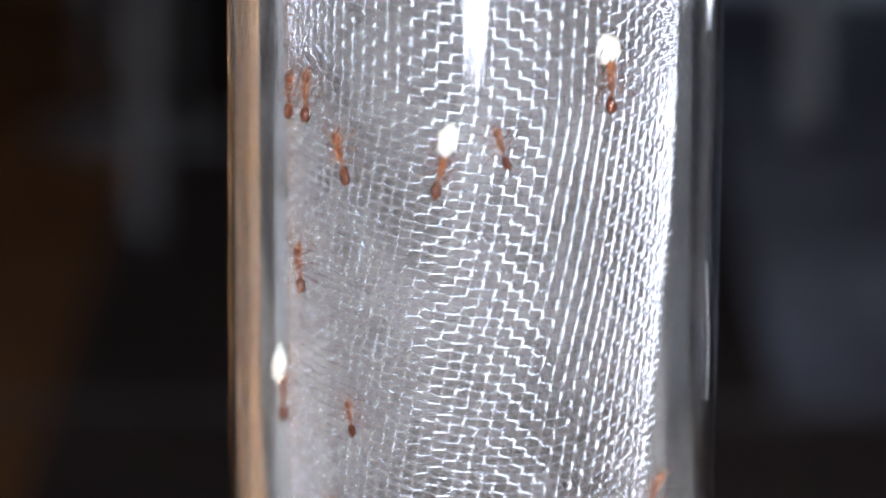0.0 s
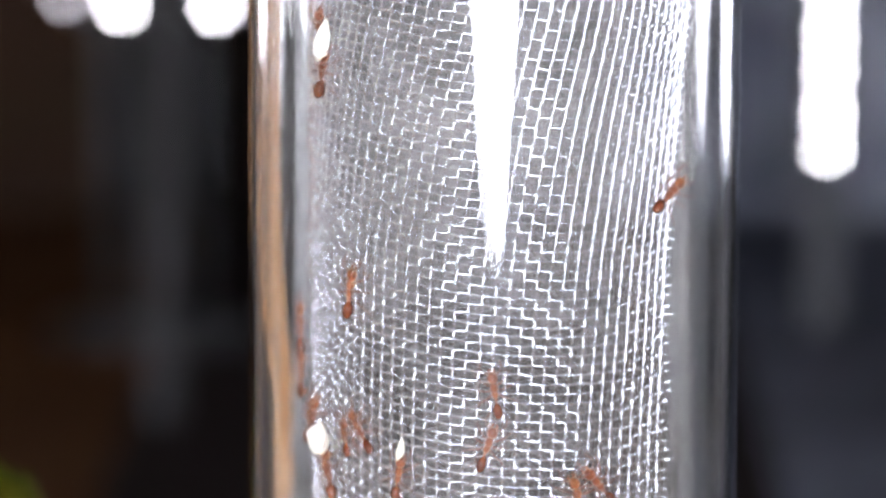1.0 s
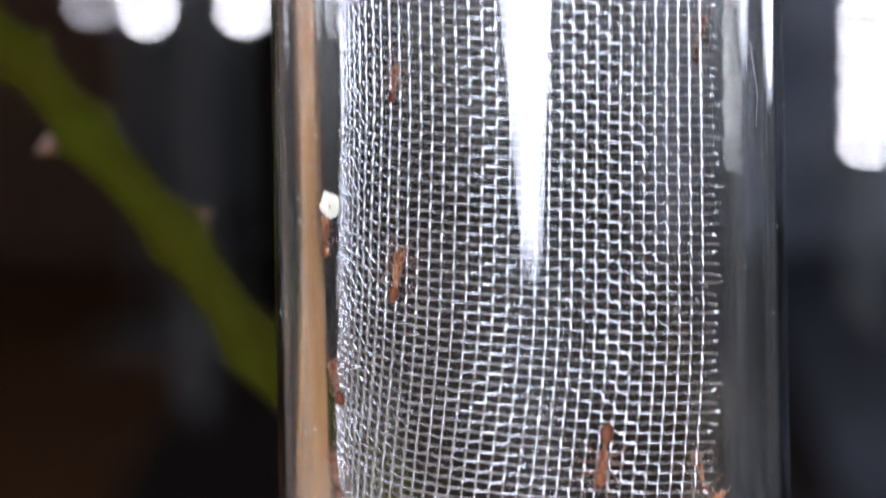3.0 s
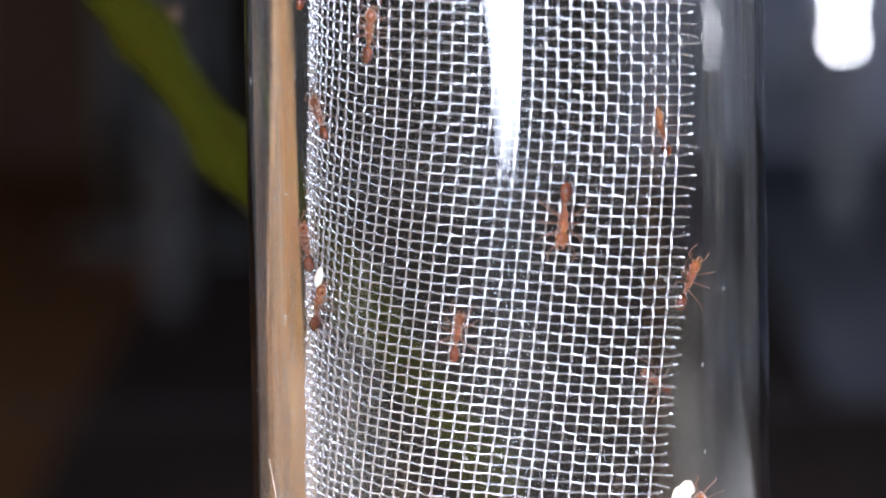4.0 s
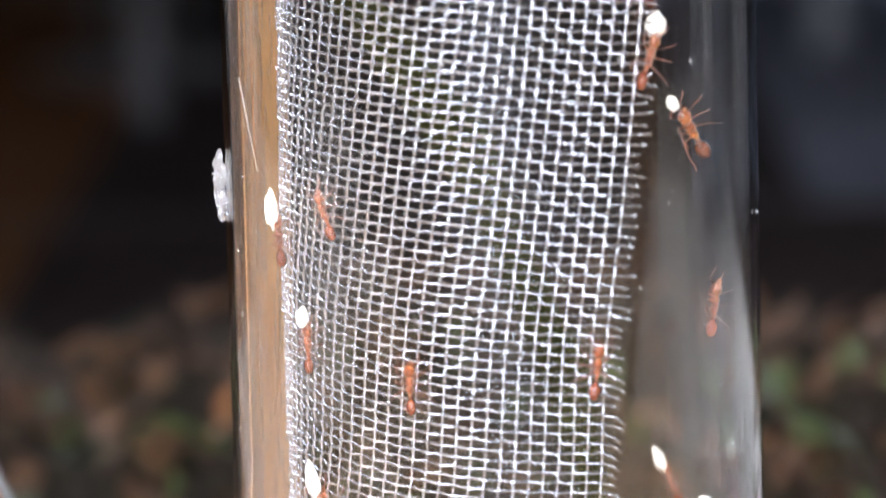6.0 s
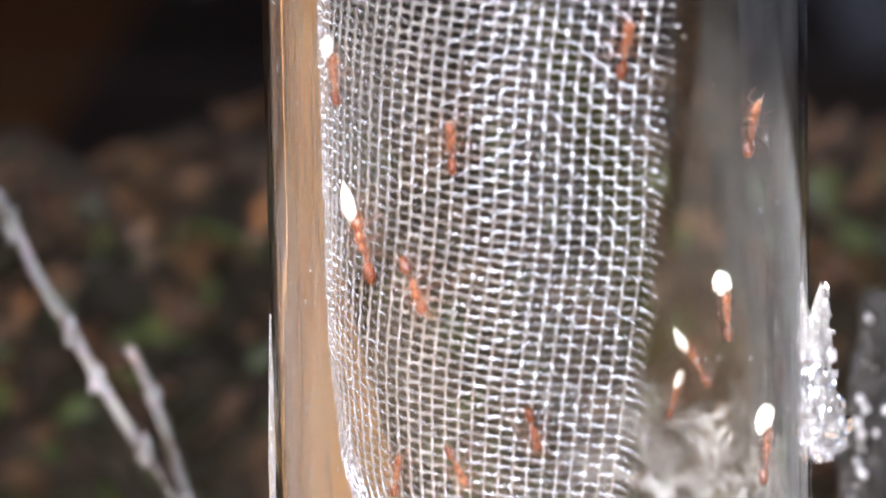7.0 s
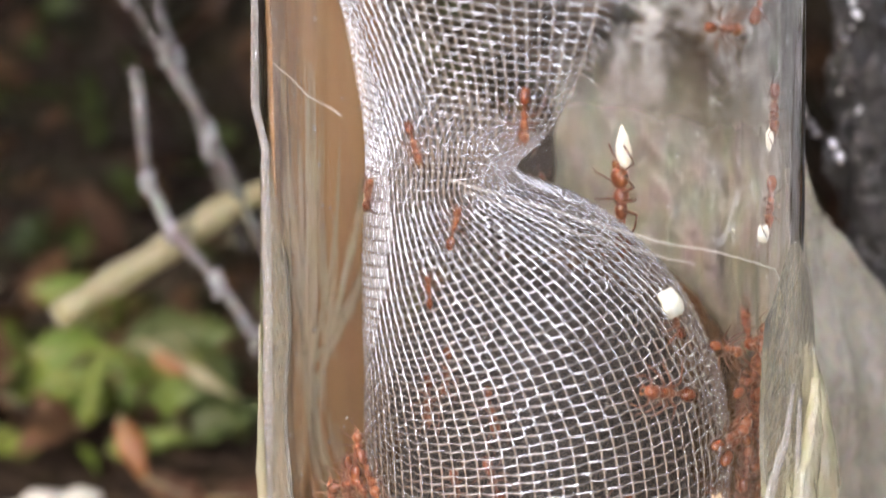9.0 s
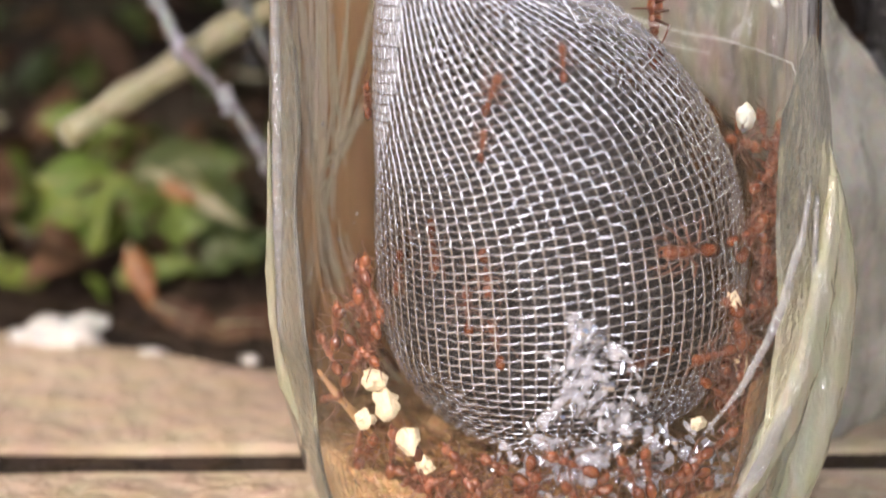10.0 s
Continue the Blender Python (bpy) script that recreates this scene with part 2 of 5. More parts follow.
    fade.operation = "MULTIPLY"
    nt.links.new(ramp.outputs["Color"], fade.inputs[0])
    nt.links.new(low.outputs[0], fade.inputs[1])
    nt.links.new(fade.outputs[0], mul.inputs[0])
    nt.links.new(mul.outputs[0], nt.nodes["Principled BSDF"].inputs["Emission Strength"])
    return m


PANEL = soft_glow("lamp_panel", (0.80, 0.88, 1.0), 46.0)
PANEL_FRONT = soft_glow("front_lamp_panel", (0.80, 0.88, 1.0), 98.0)
CASE = material("lamp_case", (0.03, 0.03, 0.03), 0.5, 0, 0.3, 60, 0.1)


# ---- mesh helpers (all in millimetres) ----
def mesh_of(name, verts, faces, mat, smooth=True):
    me = bpy.data.meshes.new(name)
    me.from_pydata([(x * MM, y * MM, z * MM) for x, y, z in verts], [], faces)
    me.polygons.foreach_set("use_smooth", [smooth] * len(me.polygons))
    me.materials.append(mat)
    me.update()
    return me


def thing(name, label, category, group="", kind="", at=None):
    ob = new(name)
    ob.empty_display_size = 0.002
    if at is not None:
        ob.matrix_basis = at
    return tagged(ob, label, category, group, kind)


def piece(name, me, parent=None, label=""):
    ob = new(name, me)
    if parent:
        ob.parent = parent
    return tagged(ob, label)


def pipe(points, radii, sides=6, cap=True):
    """A round bar through the points."""
    pts = [Vector(p) for p in points]
    n = len(pts)
    if not hasattr(radii, "__len__"):
        radii = [radii] * n
    verts, faces = [], []
    side = None
    for i, p in enumerate(pts):
        d = (pts[min(i + 1, n - 1)] - pts[max(i - 1, 0)]).normalized()
        if side is None:
            side = d.cross(Vector((0.31, 0.2, 0.93)) if abs(d.z) < 0.9 else Vector((1, 0.1, 0))).normalized()
        side = (side - d * side.dot(d)).normalized()
        up = d.cross(side)
        for k in range(sides):
            q = 2 * math.pi * k / sides
            verts.append(tuple(p + (side * math.cos(q) + up * math.sin(q)) * radii[i]))
    for i in range(n - 1):
        for k in range(sides):
            a, b = i * sides + k, i * sides + (k + 1) % sides
            faces.append((a, b, b + sides, a + sides))
    if cap:
        faces += [tuple(range(sides))[::-1], tuple((n - 1) * sides + k for k in range(sides))]
    return verts, faces


def joined(*shapes):
    verts, faces = [], []
    for v, f in shapes:
        o = len(verts)
        verts += v
        faces += [tuple(i + o for i in q) for q in f]
    return verts, faces


def blob(c, r, seg=14, rings=9, lump=0.0, freq=1.0, seed=0.0, turn=None):
    """An ellipsoid with an uneven skin."""
    verts, faces = [], []
    for i in range(rings + 1):
        a = math.pi * i / rings
        for k in range(seg):
            q = 2 * math.pi * k / seg
            d = Vector((math.sin(a) * math.cos(q), math.sin(a) * math.sin(q), math.cos(a)))
            g = 1 + (lump * noise.noise(d * freq + Vector((seed, seed * 1.7, -seed))) if lump else 0)
            p = Vector((d.x * r[0] * g, d.y * r[1] * g, d.z * r[2] * g))
            if turn is not None:
                p = turn @ p
            verts.append((p.x + c[0], p.y + c[1], p.z + c[2]))
    for i in range(rings):
        for k in range(seg):
            a, b = i * seg + k, i * seg + (k + 1) % seg
            faces.append((a, a + seg, b + seg, b))
    return verts, faces


def lathe(profile, seg=96, arc=(0, 360), closed=True):
    verts, faces = [], []
    full = abs(arc[1] - arc[0] - 360) < 1e-6
    cols = seg if full else seg + 1
    for r, z in profile:
        for k in range(cols):
            q = radians(arc[0] + (arc[1] - arc[0]) * k / seg)
            verts.append((r * math.cos(q), -r * math.sin(q), z))
    for i in range(len(profile) - 1):
        for k in range(seg):
            a, b = i * cols + k, i * cols + (k + 1) % cols
            faces.append((a, a + cols, b + cols, b))
    return verts, faces


def tube_r(z):
    return 16.4 - z / 126.0


def foot_r(z):
    """Outer radius of the tube, which narrows towards its rounded foot."""
    low = max(0.0, 14 - z)
    r = tube_r(z) - 2.9 * (low / 14) ** 1.35
    return r - (3.2 - math.sqrt(max(0, 3.2 ** 2 - (3.2 - max(z, 0)) ** 2)) if z < 3.2 else 0)


# ---- structure ----
def ground():
    verts, faces = [], []
    n = 60
    xs = [-3000, -800, -300, -150] + [-120 + 240 * i / n for i in range(n + 1)] + [150, 300, 800, 3000]
    ys = [-3000, -800, -300, -120, 19] + [24 + 170 * i / n for i in range(n + 1)] + [240, 400, 800, 3000]
    for y in ys:
        for x in xs:
            z = -0.6
            if y > 24:
                z = 0.8 * noise.noise(Vector((x * .08, y * .08, 0))) - 0.5
            verts.append((x, y, z))
    w = len(xs)
    for j in range(len(ys) - 1):
        for i in range(w - 1):
            faces.append((j * w + i, j * w + i + 1, (j + 1) * w + i + 1, (j + 1) * w + i))
    tagged(piece("ground", mesh_of("ground", verts, faces, SOIL)), "dark crumbly soil", "ground", kind="structure")


def boards():
    """The tan boards on which the tube stands, with an open joint."""
    floor = thing("floor", "tan wooden boards with a dark open joint", "floor", kind="structure")
    y = -200.0
    for w in (97, 109.4, 15.2):
        y1 = y + w
        if y < 19:
            v, f = [], []
            n = 260
            for i in range(n + 1):
                x = -260 + 520 * i / n
                e = [0.5 * noise.noise(Vector((x * .1, y1, 0))), 0.5 * noise.noise(Vector((x * .1, y, 3)))]
                if y > 0:
                    e[0] += .45 * max(0, min(40, -16 - x)) + 1.6 * noise.noise(Vector((x * .16, 2, 5))) + .8 * noise.noise(Vector((x * .5, 2, 5)))
                for yy, z in ((y + e[1], -3), (y + e[1], -.3), (y + .5 + e[1], 0), (y1 - .5 + e[0], 0), (y1 + e[0], -.3), (y1 + e[0], -3)):
                    v.append((x, yy, z))
            for i in range(n):
                for k in range(5):
                    a = i * 6 + k
                    f.append((a, a + 6, a + 7, a + 1))
            piece("board", mesh_of("board", v, f, BOARD, False), floor)
        y = y1 + (1.6 if y1 < 0 else 4.4)


def edge_reflectors():
    """Unseen pale sunlit slabs on both sides of the litter, to brighten glass edges."""
    pave = thing("pavement", "unseen pale slabs added to brighten the glass edges", "pavement", kind="structure")
    for x0, x1 in ((-480, -290), (-288, -99), (66, 260), (262, 480)):
        for y0, y1 in ((-160, 40), (42, 240)):
            if y0 < 30 and abs(x0 + x1) < 500:
                y0 = 28
            a = [(x0, y0), (x1, y0), (x1, y1), (x0, y1)]
            b = [(x0 + 1.5, y0 + 1.5), (x1 - 1.5, y0 + 1.5), (x1 - 1.5, y1 - 1.5), (x0 + 1.5, y1 - 1.5)]
            v = [(x, y, -.5) for x, y in a] + [(x, y, 2.2) for x, y in a] + [(x, y, 3.4) for x, y in b]
            f = [(k + 4 * r, (k + 1) % 4 + 4 * r, (k + 1) % 4 + 4 * r + 4, k + 4 * r + 4) for r in (0, 1) for k in range(4)] + [(8, 9, 10, 11)]
            piece("slab", mesh_of("slab", v, f, SIDE, False), pave)


def back_floor():
    """Dark floor panels of the recess behind the litter."""
    base = thing("floor_back", "dark brown and grey floor panels of the shaded recess", "floor", kind="structure")
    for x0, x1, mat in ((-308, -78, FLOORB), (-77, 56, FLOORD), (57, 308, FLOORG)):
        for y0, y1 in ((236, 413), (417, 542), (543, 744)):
            # The farther right panels get a paler colour that paints a bluish haze.
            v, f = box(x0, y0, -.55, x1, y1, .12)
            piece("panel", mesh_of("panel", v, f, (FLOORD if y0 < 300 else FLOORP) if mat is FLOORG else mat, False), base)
    v, f = box(-308, 413.2, -.55, 308, 416.8, .3)
    piece("joint_strip", mesh_of("joint_strip", v, f, POST, False), base, "thin grey joint strip")


def back_wall():
    wall = thing("wall_back", "near-black panelled wall in shade", "wall", kind="structure")
    # Upper panels take lighter colour copies, as if more light fell there.
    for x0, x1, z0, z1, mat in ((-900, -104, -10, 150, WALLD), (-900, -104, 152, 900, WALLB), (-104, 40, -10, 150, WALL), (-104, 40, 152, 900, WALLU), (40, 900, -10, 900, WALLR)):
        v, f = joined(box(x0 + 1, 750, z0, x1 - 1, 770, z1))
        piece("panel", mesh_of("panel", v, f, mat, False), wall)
    for x0, x1 in ((-73, -67), (121, 130)):
        v, f = box(x0, 520, -2, x1, 532, 600)
        piece("post", mesh_of("post", v, f, POST, False), wall, "dull grey upright")
    # Unseen pale panel, added so the tube's left edge mirrors something bright.
    v, f = box(-330, 160, -1, -310, 745, 299)
    tagged(piece("side_reflector", mesh_of("side_reflector", v, f, SIDE, False)), "unseen pale panel added as a reflector beside the recess", "wall", kind="structure")
    # Unseen board, added to keep the sun off the background and upper tube.
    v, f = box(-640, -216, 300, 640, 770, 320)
    tagged(piece("ceiling", mesh_of("ceiling", v, f, WALL, False)), "unseen near-black board added to shade the recess", "ceiling", kind="structure")


def box(x0, y0, z0, x1, y1, z1):
    v = [(x, y, z) for x in (x0, x1) for y in (y0, y1) for z in (z0, z1)]
    return v, [(0, 1, 3, 2), (4, 6, 7, 5), (0, 4, 5, 1), (2, 3, 7, 6), (0, 2, 6, 4), (1, 5, 7, 3)]


ground()
boards()
edge_reflectors()
back_floor()
back_wall()


# ---- lamps that the place has, then unseen panels for reflections ----
def ring_lamp(x, y, z, r):
    lamp = thing("ring_lamp", "lit ring lamp of white bulbs in a dark case", "lamp", "ring lamps", at=pose(x * MM, y * MM, z * MM))
    n = 7
    v, f = pipe([(r * math.cos(2 * math.pi * k / 40), 6, r * math.sin(2 * math.pi * k / 40)) for k in range(41)], 3.0, 8)
    piece("case", mesh_of("case", v, f, CASE), lamp)
    v, f = joined(pipe([(0, 7, -r), (0, 7, -z + .3)], 2.0, 8), lathe([(0.01, -z + .3), (14, -z + .3), (14, -z + 2), (0.01, -z + 3)], 24))
    piece("stand", mesh_of("stand", v, f, CASE), lamp)
    bulbs = [mesh_of("bulb", *blob((0, 0, 0), (1.3, 1.3, 1.3), 12, 8), m) for m in (LAMP, DIM)]
    for k in range(n):
        q = radians(-75) + 2 * math.pi * k / n
        b = piece("bulb", bulbs[0 if k in (0, 3) else 1], lamp, "bright white bulb" if k in (0, 3) else "dim white bulb")
        b.location = (r * math.cos(q) * MM, 2 * MM, r * math.sin(q) * MM)


def strip_lamp(x, y, z0, z1):
    lamp = thing("strip_lamp", "lit upright strip of white bulbs", "lamp", at=pose(x * MM, y * MM, 0))
    v, f = box(-4, 4, 0, 4, 8, z1 + 5)
    piece("case", mesh_of("case", v, f, CASE, False), lamp)
    me = mesh_of("bulb", *blob((0, 0, 0), (.8, .8, 1.3), 12, 8), STRIP)
    z = z0
    while z < z1:
        for dx in (0,):
            b = piece("bulb", me, lamp)
            b.location = (dx * MM, 2 * MM, z * MM)
        z += 9


ring_lamp(-90, 600, 92, 15)
ring_lamp(-68, 600, 92, 15)
strip_lamp(77, 600, 45, 190)


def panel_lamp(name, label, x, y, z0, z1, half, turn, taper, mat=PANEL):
    """An unseen panel lamp, put where the tube's streaks and bright wires need a source."""
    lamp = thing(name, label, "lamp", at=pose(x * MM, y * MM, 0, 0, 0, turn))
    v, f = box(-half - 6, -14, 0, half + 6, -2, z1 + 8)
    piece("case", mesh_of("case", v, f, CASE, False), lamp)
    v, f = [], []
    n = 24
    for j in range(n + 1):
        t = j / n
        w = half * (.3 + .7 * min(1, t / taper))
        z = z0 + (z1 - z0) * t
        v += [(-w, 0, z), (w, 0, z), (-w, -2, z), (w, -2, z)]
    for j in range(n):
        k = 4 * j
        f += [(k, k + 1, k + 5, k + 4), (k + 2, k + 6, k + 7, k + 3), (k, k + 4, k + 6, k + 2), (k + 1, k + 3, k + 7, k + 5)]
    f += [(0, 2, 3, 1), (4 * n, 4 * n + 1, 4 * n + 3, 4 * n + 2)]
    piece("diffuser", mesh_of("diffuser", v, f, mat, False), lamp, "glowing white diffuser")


panel_lamp("panel_lamp", "unseen white panel lamp for the tube's bright reflections", 0, -620, 30, 330, 160, 0, .3, PANEL_FRONT)
panel_lamp("panel_lamp", "unseen white panel lamp for the tube's bright reflections", 395, 150, 86, 290, 52, 110, .2)
panel_lamp("panel_lamp", "unseen white panel lamp for the tube's bright reflections", 300, 310, 78, 290, 60, 136, .2)
# Unseen; added behind on the left to brighten the mesh's left edge.
panel_lamp("panel_lamp", "unseen white panel lamp for the tube's bright reflections", -230, 250, 112, 290, 60, -137, .3)

# wire roll: height z (mm), centre x, half width, half depth, centre y (parts of 16 mm), angles of its two edges
SECTION = (
    (200, .025, .74, .80, 0, 8, 326), (174, .025, .74, .80, 0, 12, 330), (165, .025, .74, .80, 0, 20, 338), (158, .025, .74, .80, 0, 28, 346), (150, .025, .74, .80, 0, 34, 352), (140, .025, .735, .80, 0, 36, 354),
    (120, .025, .735, .79, 0, 36, 354), (107, .02, .76, .79, 0, 38, 356), (94, .005, .775, .79, 0, 45, 363), (79, 0, .79, .79, 0, 55, 373),
    (71, 0, .79, .78, 0, 61, 379), (63, .01, .80, .78, 0, 64, 382), (54, .01, .80, .76, 0, 70, 388), (46, -.02, .73, .72, -.02, 71, 392),
    (43.5, -.08, .61, .66, -.06, 64, 390), (39, -.2, .43, .55, -.15, 49, 385), (35.8, -.33, .26, .40, -.26, 5, 362), (33.6, -.37, .2, .34, -.28, 0, 360),
    (32.7, -.30, .28, .38, -.26, 2, 362), (32, -.22, .36, .44, -.22, 3, 363), (31, -.13, .45, .50, -.18, 4, 364), (30, -.09, .49, .54, -.16, 5, 365),
    (27, -.022, .585, .61, -.13, 8, 368), (23, .018, .675, .67, -.1, 12, 372), (19, .03, .697, .69, -.1, 17, 377), (14, .03, .687, .68, -.1, 22, 382),
    (11.5, .035, .645, .65, -.1, 25, 385), (9.5, .05, .55, .58, -.1, 28, 388), (7.8, .04, .45, .48, -.1, 30, 390), (6.4, .02, .32, .35, -.1, 31, 391),
    (5.5, 0, .2, .22, -.1, 32, 392), (5, 0, .06, .08, -.1, 33, 393))
SEC = np.array(SECTION)[::-1]


def section(z):
    """Centre x, half width, half depth, centre y in millimetres and both edge angles at the height z in millimetres."""
    v = [float(np.interp(z, SEC[:, 0], SEC[:, k])) for k in range(1, 7)]
    return v[0] * 16, v[1] * 16, v[2] * 16, v[3] * 16, v[4], v[5]


def on_roll(angle, z, off=0.0):
    """The point in millimetres on the roll: angle 0 to the right, 90 to the front, 180 to the left."""
    cx, a, b, cy, _, _ = section(z)
    q = math.radians(angle)
    return cx + (a + off) * math.cos(q), cy - (b + off) * math.sin(q), z


# ---- the glass tube ----
def glass_tube():
    top = 215.0
    tube = thing("glass_tube", "clear round-bottomed glass tube standing upright", "tube")
    out, inn = [(.01, 0), (5, 0)], [(.01, .9), (5, .9)]
    for k in range(24):
        z = 14 * (k / 24) ** 2
        out.append((foot_r(z), z))
        inn.append((foot_r(z) - .5, max(z, .9 + .2 * z)))
    for k in range(1, 41):
        z = 14 + (top - 14) * k / 40
        w = 0.03 * noise.noise(Vector((0, 0, z * .1)))
        out.append((tube_r(z) + w, z))
        inn.append((tube_r(z) - .5 + w, z))
    rim = [(tube_r(top) + .3, top + .4), (tube_r(top) + .2, top + 1.2), (tube_r(top) - .8, top + 1.2)]
    v, f = lathe(out + inn[::-1], 360)
    drawn = []
    for x, y, z in v:
        q = math.atan2(y, x)
        g = 1 + .00055 * noise.noise(Vector((math.cos(q) * 9, math.sin(q) * 9, z * .012))) + .0002 * noise.noise(Vector((math.cos(q) * 30, math.sin(q) * 30, z * .02)))
        drawn.append((x * g, y * g, z))
    body = piece("wall", mesh_of("wall", drawn, f, GLASS), tube, "clear glass wall")
    body.visible_shadow = False
    piece("rim", mesh_of("rim", *lathe([(tube_r(top) - .8, top + .02)] + [(r, z + .02) for r, z in [(tube_r(top) + .05, top)] + rim] + [(tube_r(top) - .8, top + .02)], 96), GLASS), tube)
    return tube


glass_tube()


def tan_film():
    """A tan film that lines one side of the tube."""
    v, f = [], []
    nz, na = 120, 26
    for j in range(nz + 1):
        z = 3 + 205 * j / nz
        wide = 1 if z > 60 else (1 + (60 - z) / 34.0 if z > 26 else 2.0)
        high = max(0, min(1, (z - 138) / 16))
        a0, a1 = 162 + 26 * max(0, min(1, (z - 44) / 16)) + 8 * max(0, min(1, (z - 90) / 20)) - 26 * high, 213 + 36 * (wide - 1) - 7 * max(0, min(1, (z - 84) / 26)) - 8 * high
        for i in range(na + 1):
            q = a0 + (a1 - a0) * i / na + 1.4 * noise.noise(Vector((z * .06, i * .02, 4)))
            r = foot_r(z) - .64 - .08 * min(1, max(0, (50 - z) / 20)) + (.04 + .08 * min(1, max(0, (55 - z) / 20))) * noise.noise(Vector((i * .45, z * .025, 2)))
            v.append((r * math.cos(radians(q)), -r * math.sin(radians(q)), z))
    for j in range(nz):
        for i in range(na):
            a = j * (na + 1) + i
            f.append((a, a + 1, a + na + 2, a + na + 1))
    ob = piece("tan_film", mesh_of("tan_film", v, f, FILM))
    so = ob.modifiers.new("thick", "SOLIDIFY")
    so.thickness = 0.15 * MM
    tagged(ob, "tan plastic film lining the glass tube", "film")


def streak_alpha(m, low, high, inner, top=(.4, .5)):
    """Uneven thickness of a film: it lets more or less light through in long streaks."""
    nt = m.node_tree
    co, mp, n = nt.nodes.new("ShaderNodeTexCoord"), nt.nodes.new("ShaderNodeMapping"), nt.nodes.new("ShaderNodeTexNoise")
    mp.inputs["Scale"].default_value = (1, 1, .07)
    n.inputs["Scale"].default_value, n.inputs["Detail"].default_value = 520, 4
    nt.links.new(co.outputs["Object"], mp.inputs["Vector"])
    nt.links.new(mp.outputs[0], n.inputs["Vector"])
    r = nt.nodes.new("ShaderNodeMapRange")
    r.inputs["From Min"].default_value, r.inputs["From Max"].default_value = .35, .62
    r.inputs["To Min"].default_value, r.inputs["To Max"].default_value = low, high
    nt.links.new(n.outputs["Fac"], r.inputs["Value"])
    sep, thin, mul = nt.nodes.new("ShaderNodeSeparateXYZ"), nt.nodes.new("ShaderNodeMapRange"), nt.nodes.new("ShaderNodeMath")
    nt.links.new(co.outputs["Object"], sep.inputs[0])
    nt.links.new(sep.outputs["X"], thin.inputs["Value"])
    thin.interpolation_type = "SMOOTHSTEP"
    thin.inputs["From Min"].default_value, thin.inputs["From Max"].default_value = inner[0] * MM, inner[1] * MM
    thin.inputs["To Min"].default_value, thin.inputs["To Max"].default_value = 1.0, inner[2]
    mul.operation = "MULTIPLY"
    nt.links.new(r.outputs[0], mul.inputs[0])
    nt.links.new(thin.outputs[0], mul.inputs[1])
    end, mul2 = nt.nodes.new("ShaderNodeMapRange"), nt.nodes.new("ShaderNodeMath")
    nt.links.new(sep.outputs["Z"], end.inputs["Value"])
    end.interpolation_type = "SMOOTHSTEP"
    end.inputs["From Min"].default_value, end.inputs["From Max"].default_value = top
    end.inputs["To Min"].default_value, end.inputs["To Max"].default_value = 1.0, 0.0
    mul2.operation = "MULTIPLY"
    nt.links.new(mul.outputs[0], mul2.inputs[0])
    nt.links.new(end.outputs[0], mul2.inputs[1])
    nt.links.new(mul2.outputs[0], nt.nodes["Principled BSDF"].inputs["Alpha"])


streak_alpha(FILM, .84, .95, (-10.6, -6.8, 0))
streak_alpha(PALE, .78, .92, (30, 40, 1), (.030, .040))
tan_film()


# ---- the woven wire roll ----
# rings of the sheet below the open roll: centre x, y, z, lean to the side (degrees), half width, half depth, angles of its two edges
NECK = (
    (-.32, -.32, 46.0, -5.5, 11.7, 11.5, 71, 389), (-1.3, -1.0, 43.4, -6.5, 9.8, 10.2, 65, 386), (-3.1, -2.3, 39.6, -7, 7.1, 8.0, 50, 376),
    (-4.7, -3.5, 36.6, -4, 4.9, 5.8, 32, 366), (-5.6, -3.9, 34.6, 5, 4.0, 5.0, 24, 366), (-5.0, -3.7, 32.8, 16, 5.0, 5.6, 19, 370),
    (-3.9, -3.4, 30.8, 23, 6.6, 6.8, 16, 375), (-2.5, -2.9, 28.4, 22, 8.1, 8.2, 13, 373), (-.7, -2.3, 25.0, 16, 9.6, 9.7, 10, 370),
    (.5, -1.8, 20.6, 9, 10.7, 10.6, 8, 368), (.95, -1.6, 16.0, 5, 11.0, 10.8, 8, 368), (1.0, -1.6, 12.0, 2, 10.5, 10.4, 9, 369),
    (.9, -1.6, 9.2, 0, 9.2, 9.2, 10, 370), (.7, -1.6, 7.4, 0, 7.4, 7.6, 11, 371), (.5, -1.6, 6.2, 0, 5.2, 5.4, 12, 372), (.2, -1.6, 5.5, 0, 2.8, 3.0, 12, 372), (0, -1.6, 5.1, 0, .7, .8, 12, 372))


def rings():
    """The rings of the whole sheet from its top to the bag's bottom, one weft apart."""
    rows = []
    for z in range(198, 47, -3):
        cx, w, d, cy, p0, p1 = section(z)
        rows.append((cx, cy, z, -5.2 if z < 108 else -5.2 + 1.6 * min(1, (z - 108) / 20), w, d, p0, p1))
    rows = np.array(rows + list(NECK))
    step = np.hypot(np.diff(rows[:, 2]), np.diff(rows[:, 0] - .6 * rows[:, 4]))
    at = np.concatenate(([0], np.cumsum(step)))
    fine = np.arange(0, at[-1], .1)
    cols = np.stack([np.interp(fine, at, rows[:, k]) for k in range(8)], 1)
    bell = np.exp(-.5 * (np.arange(-24, 25) / 9.0) ** 2)
    bell /= bell.sum()
    for k in range(8):
        cols[:, k] = np.convolve(np.pad(cols[:, k], 24, mode="edge"), bell, "valid")
    front = np.array([ring_point(c, 80) for c in cols])
    run = np.concatenate(([0], np.cumsum(np.linalg.norm(np.diff(front, axis=0), axis=1))))
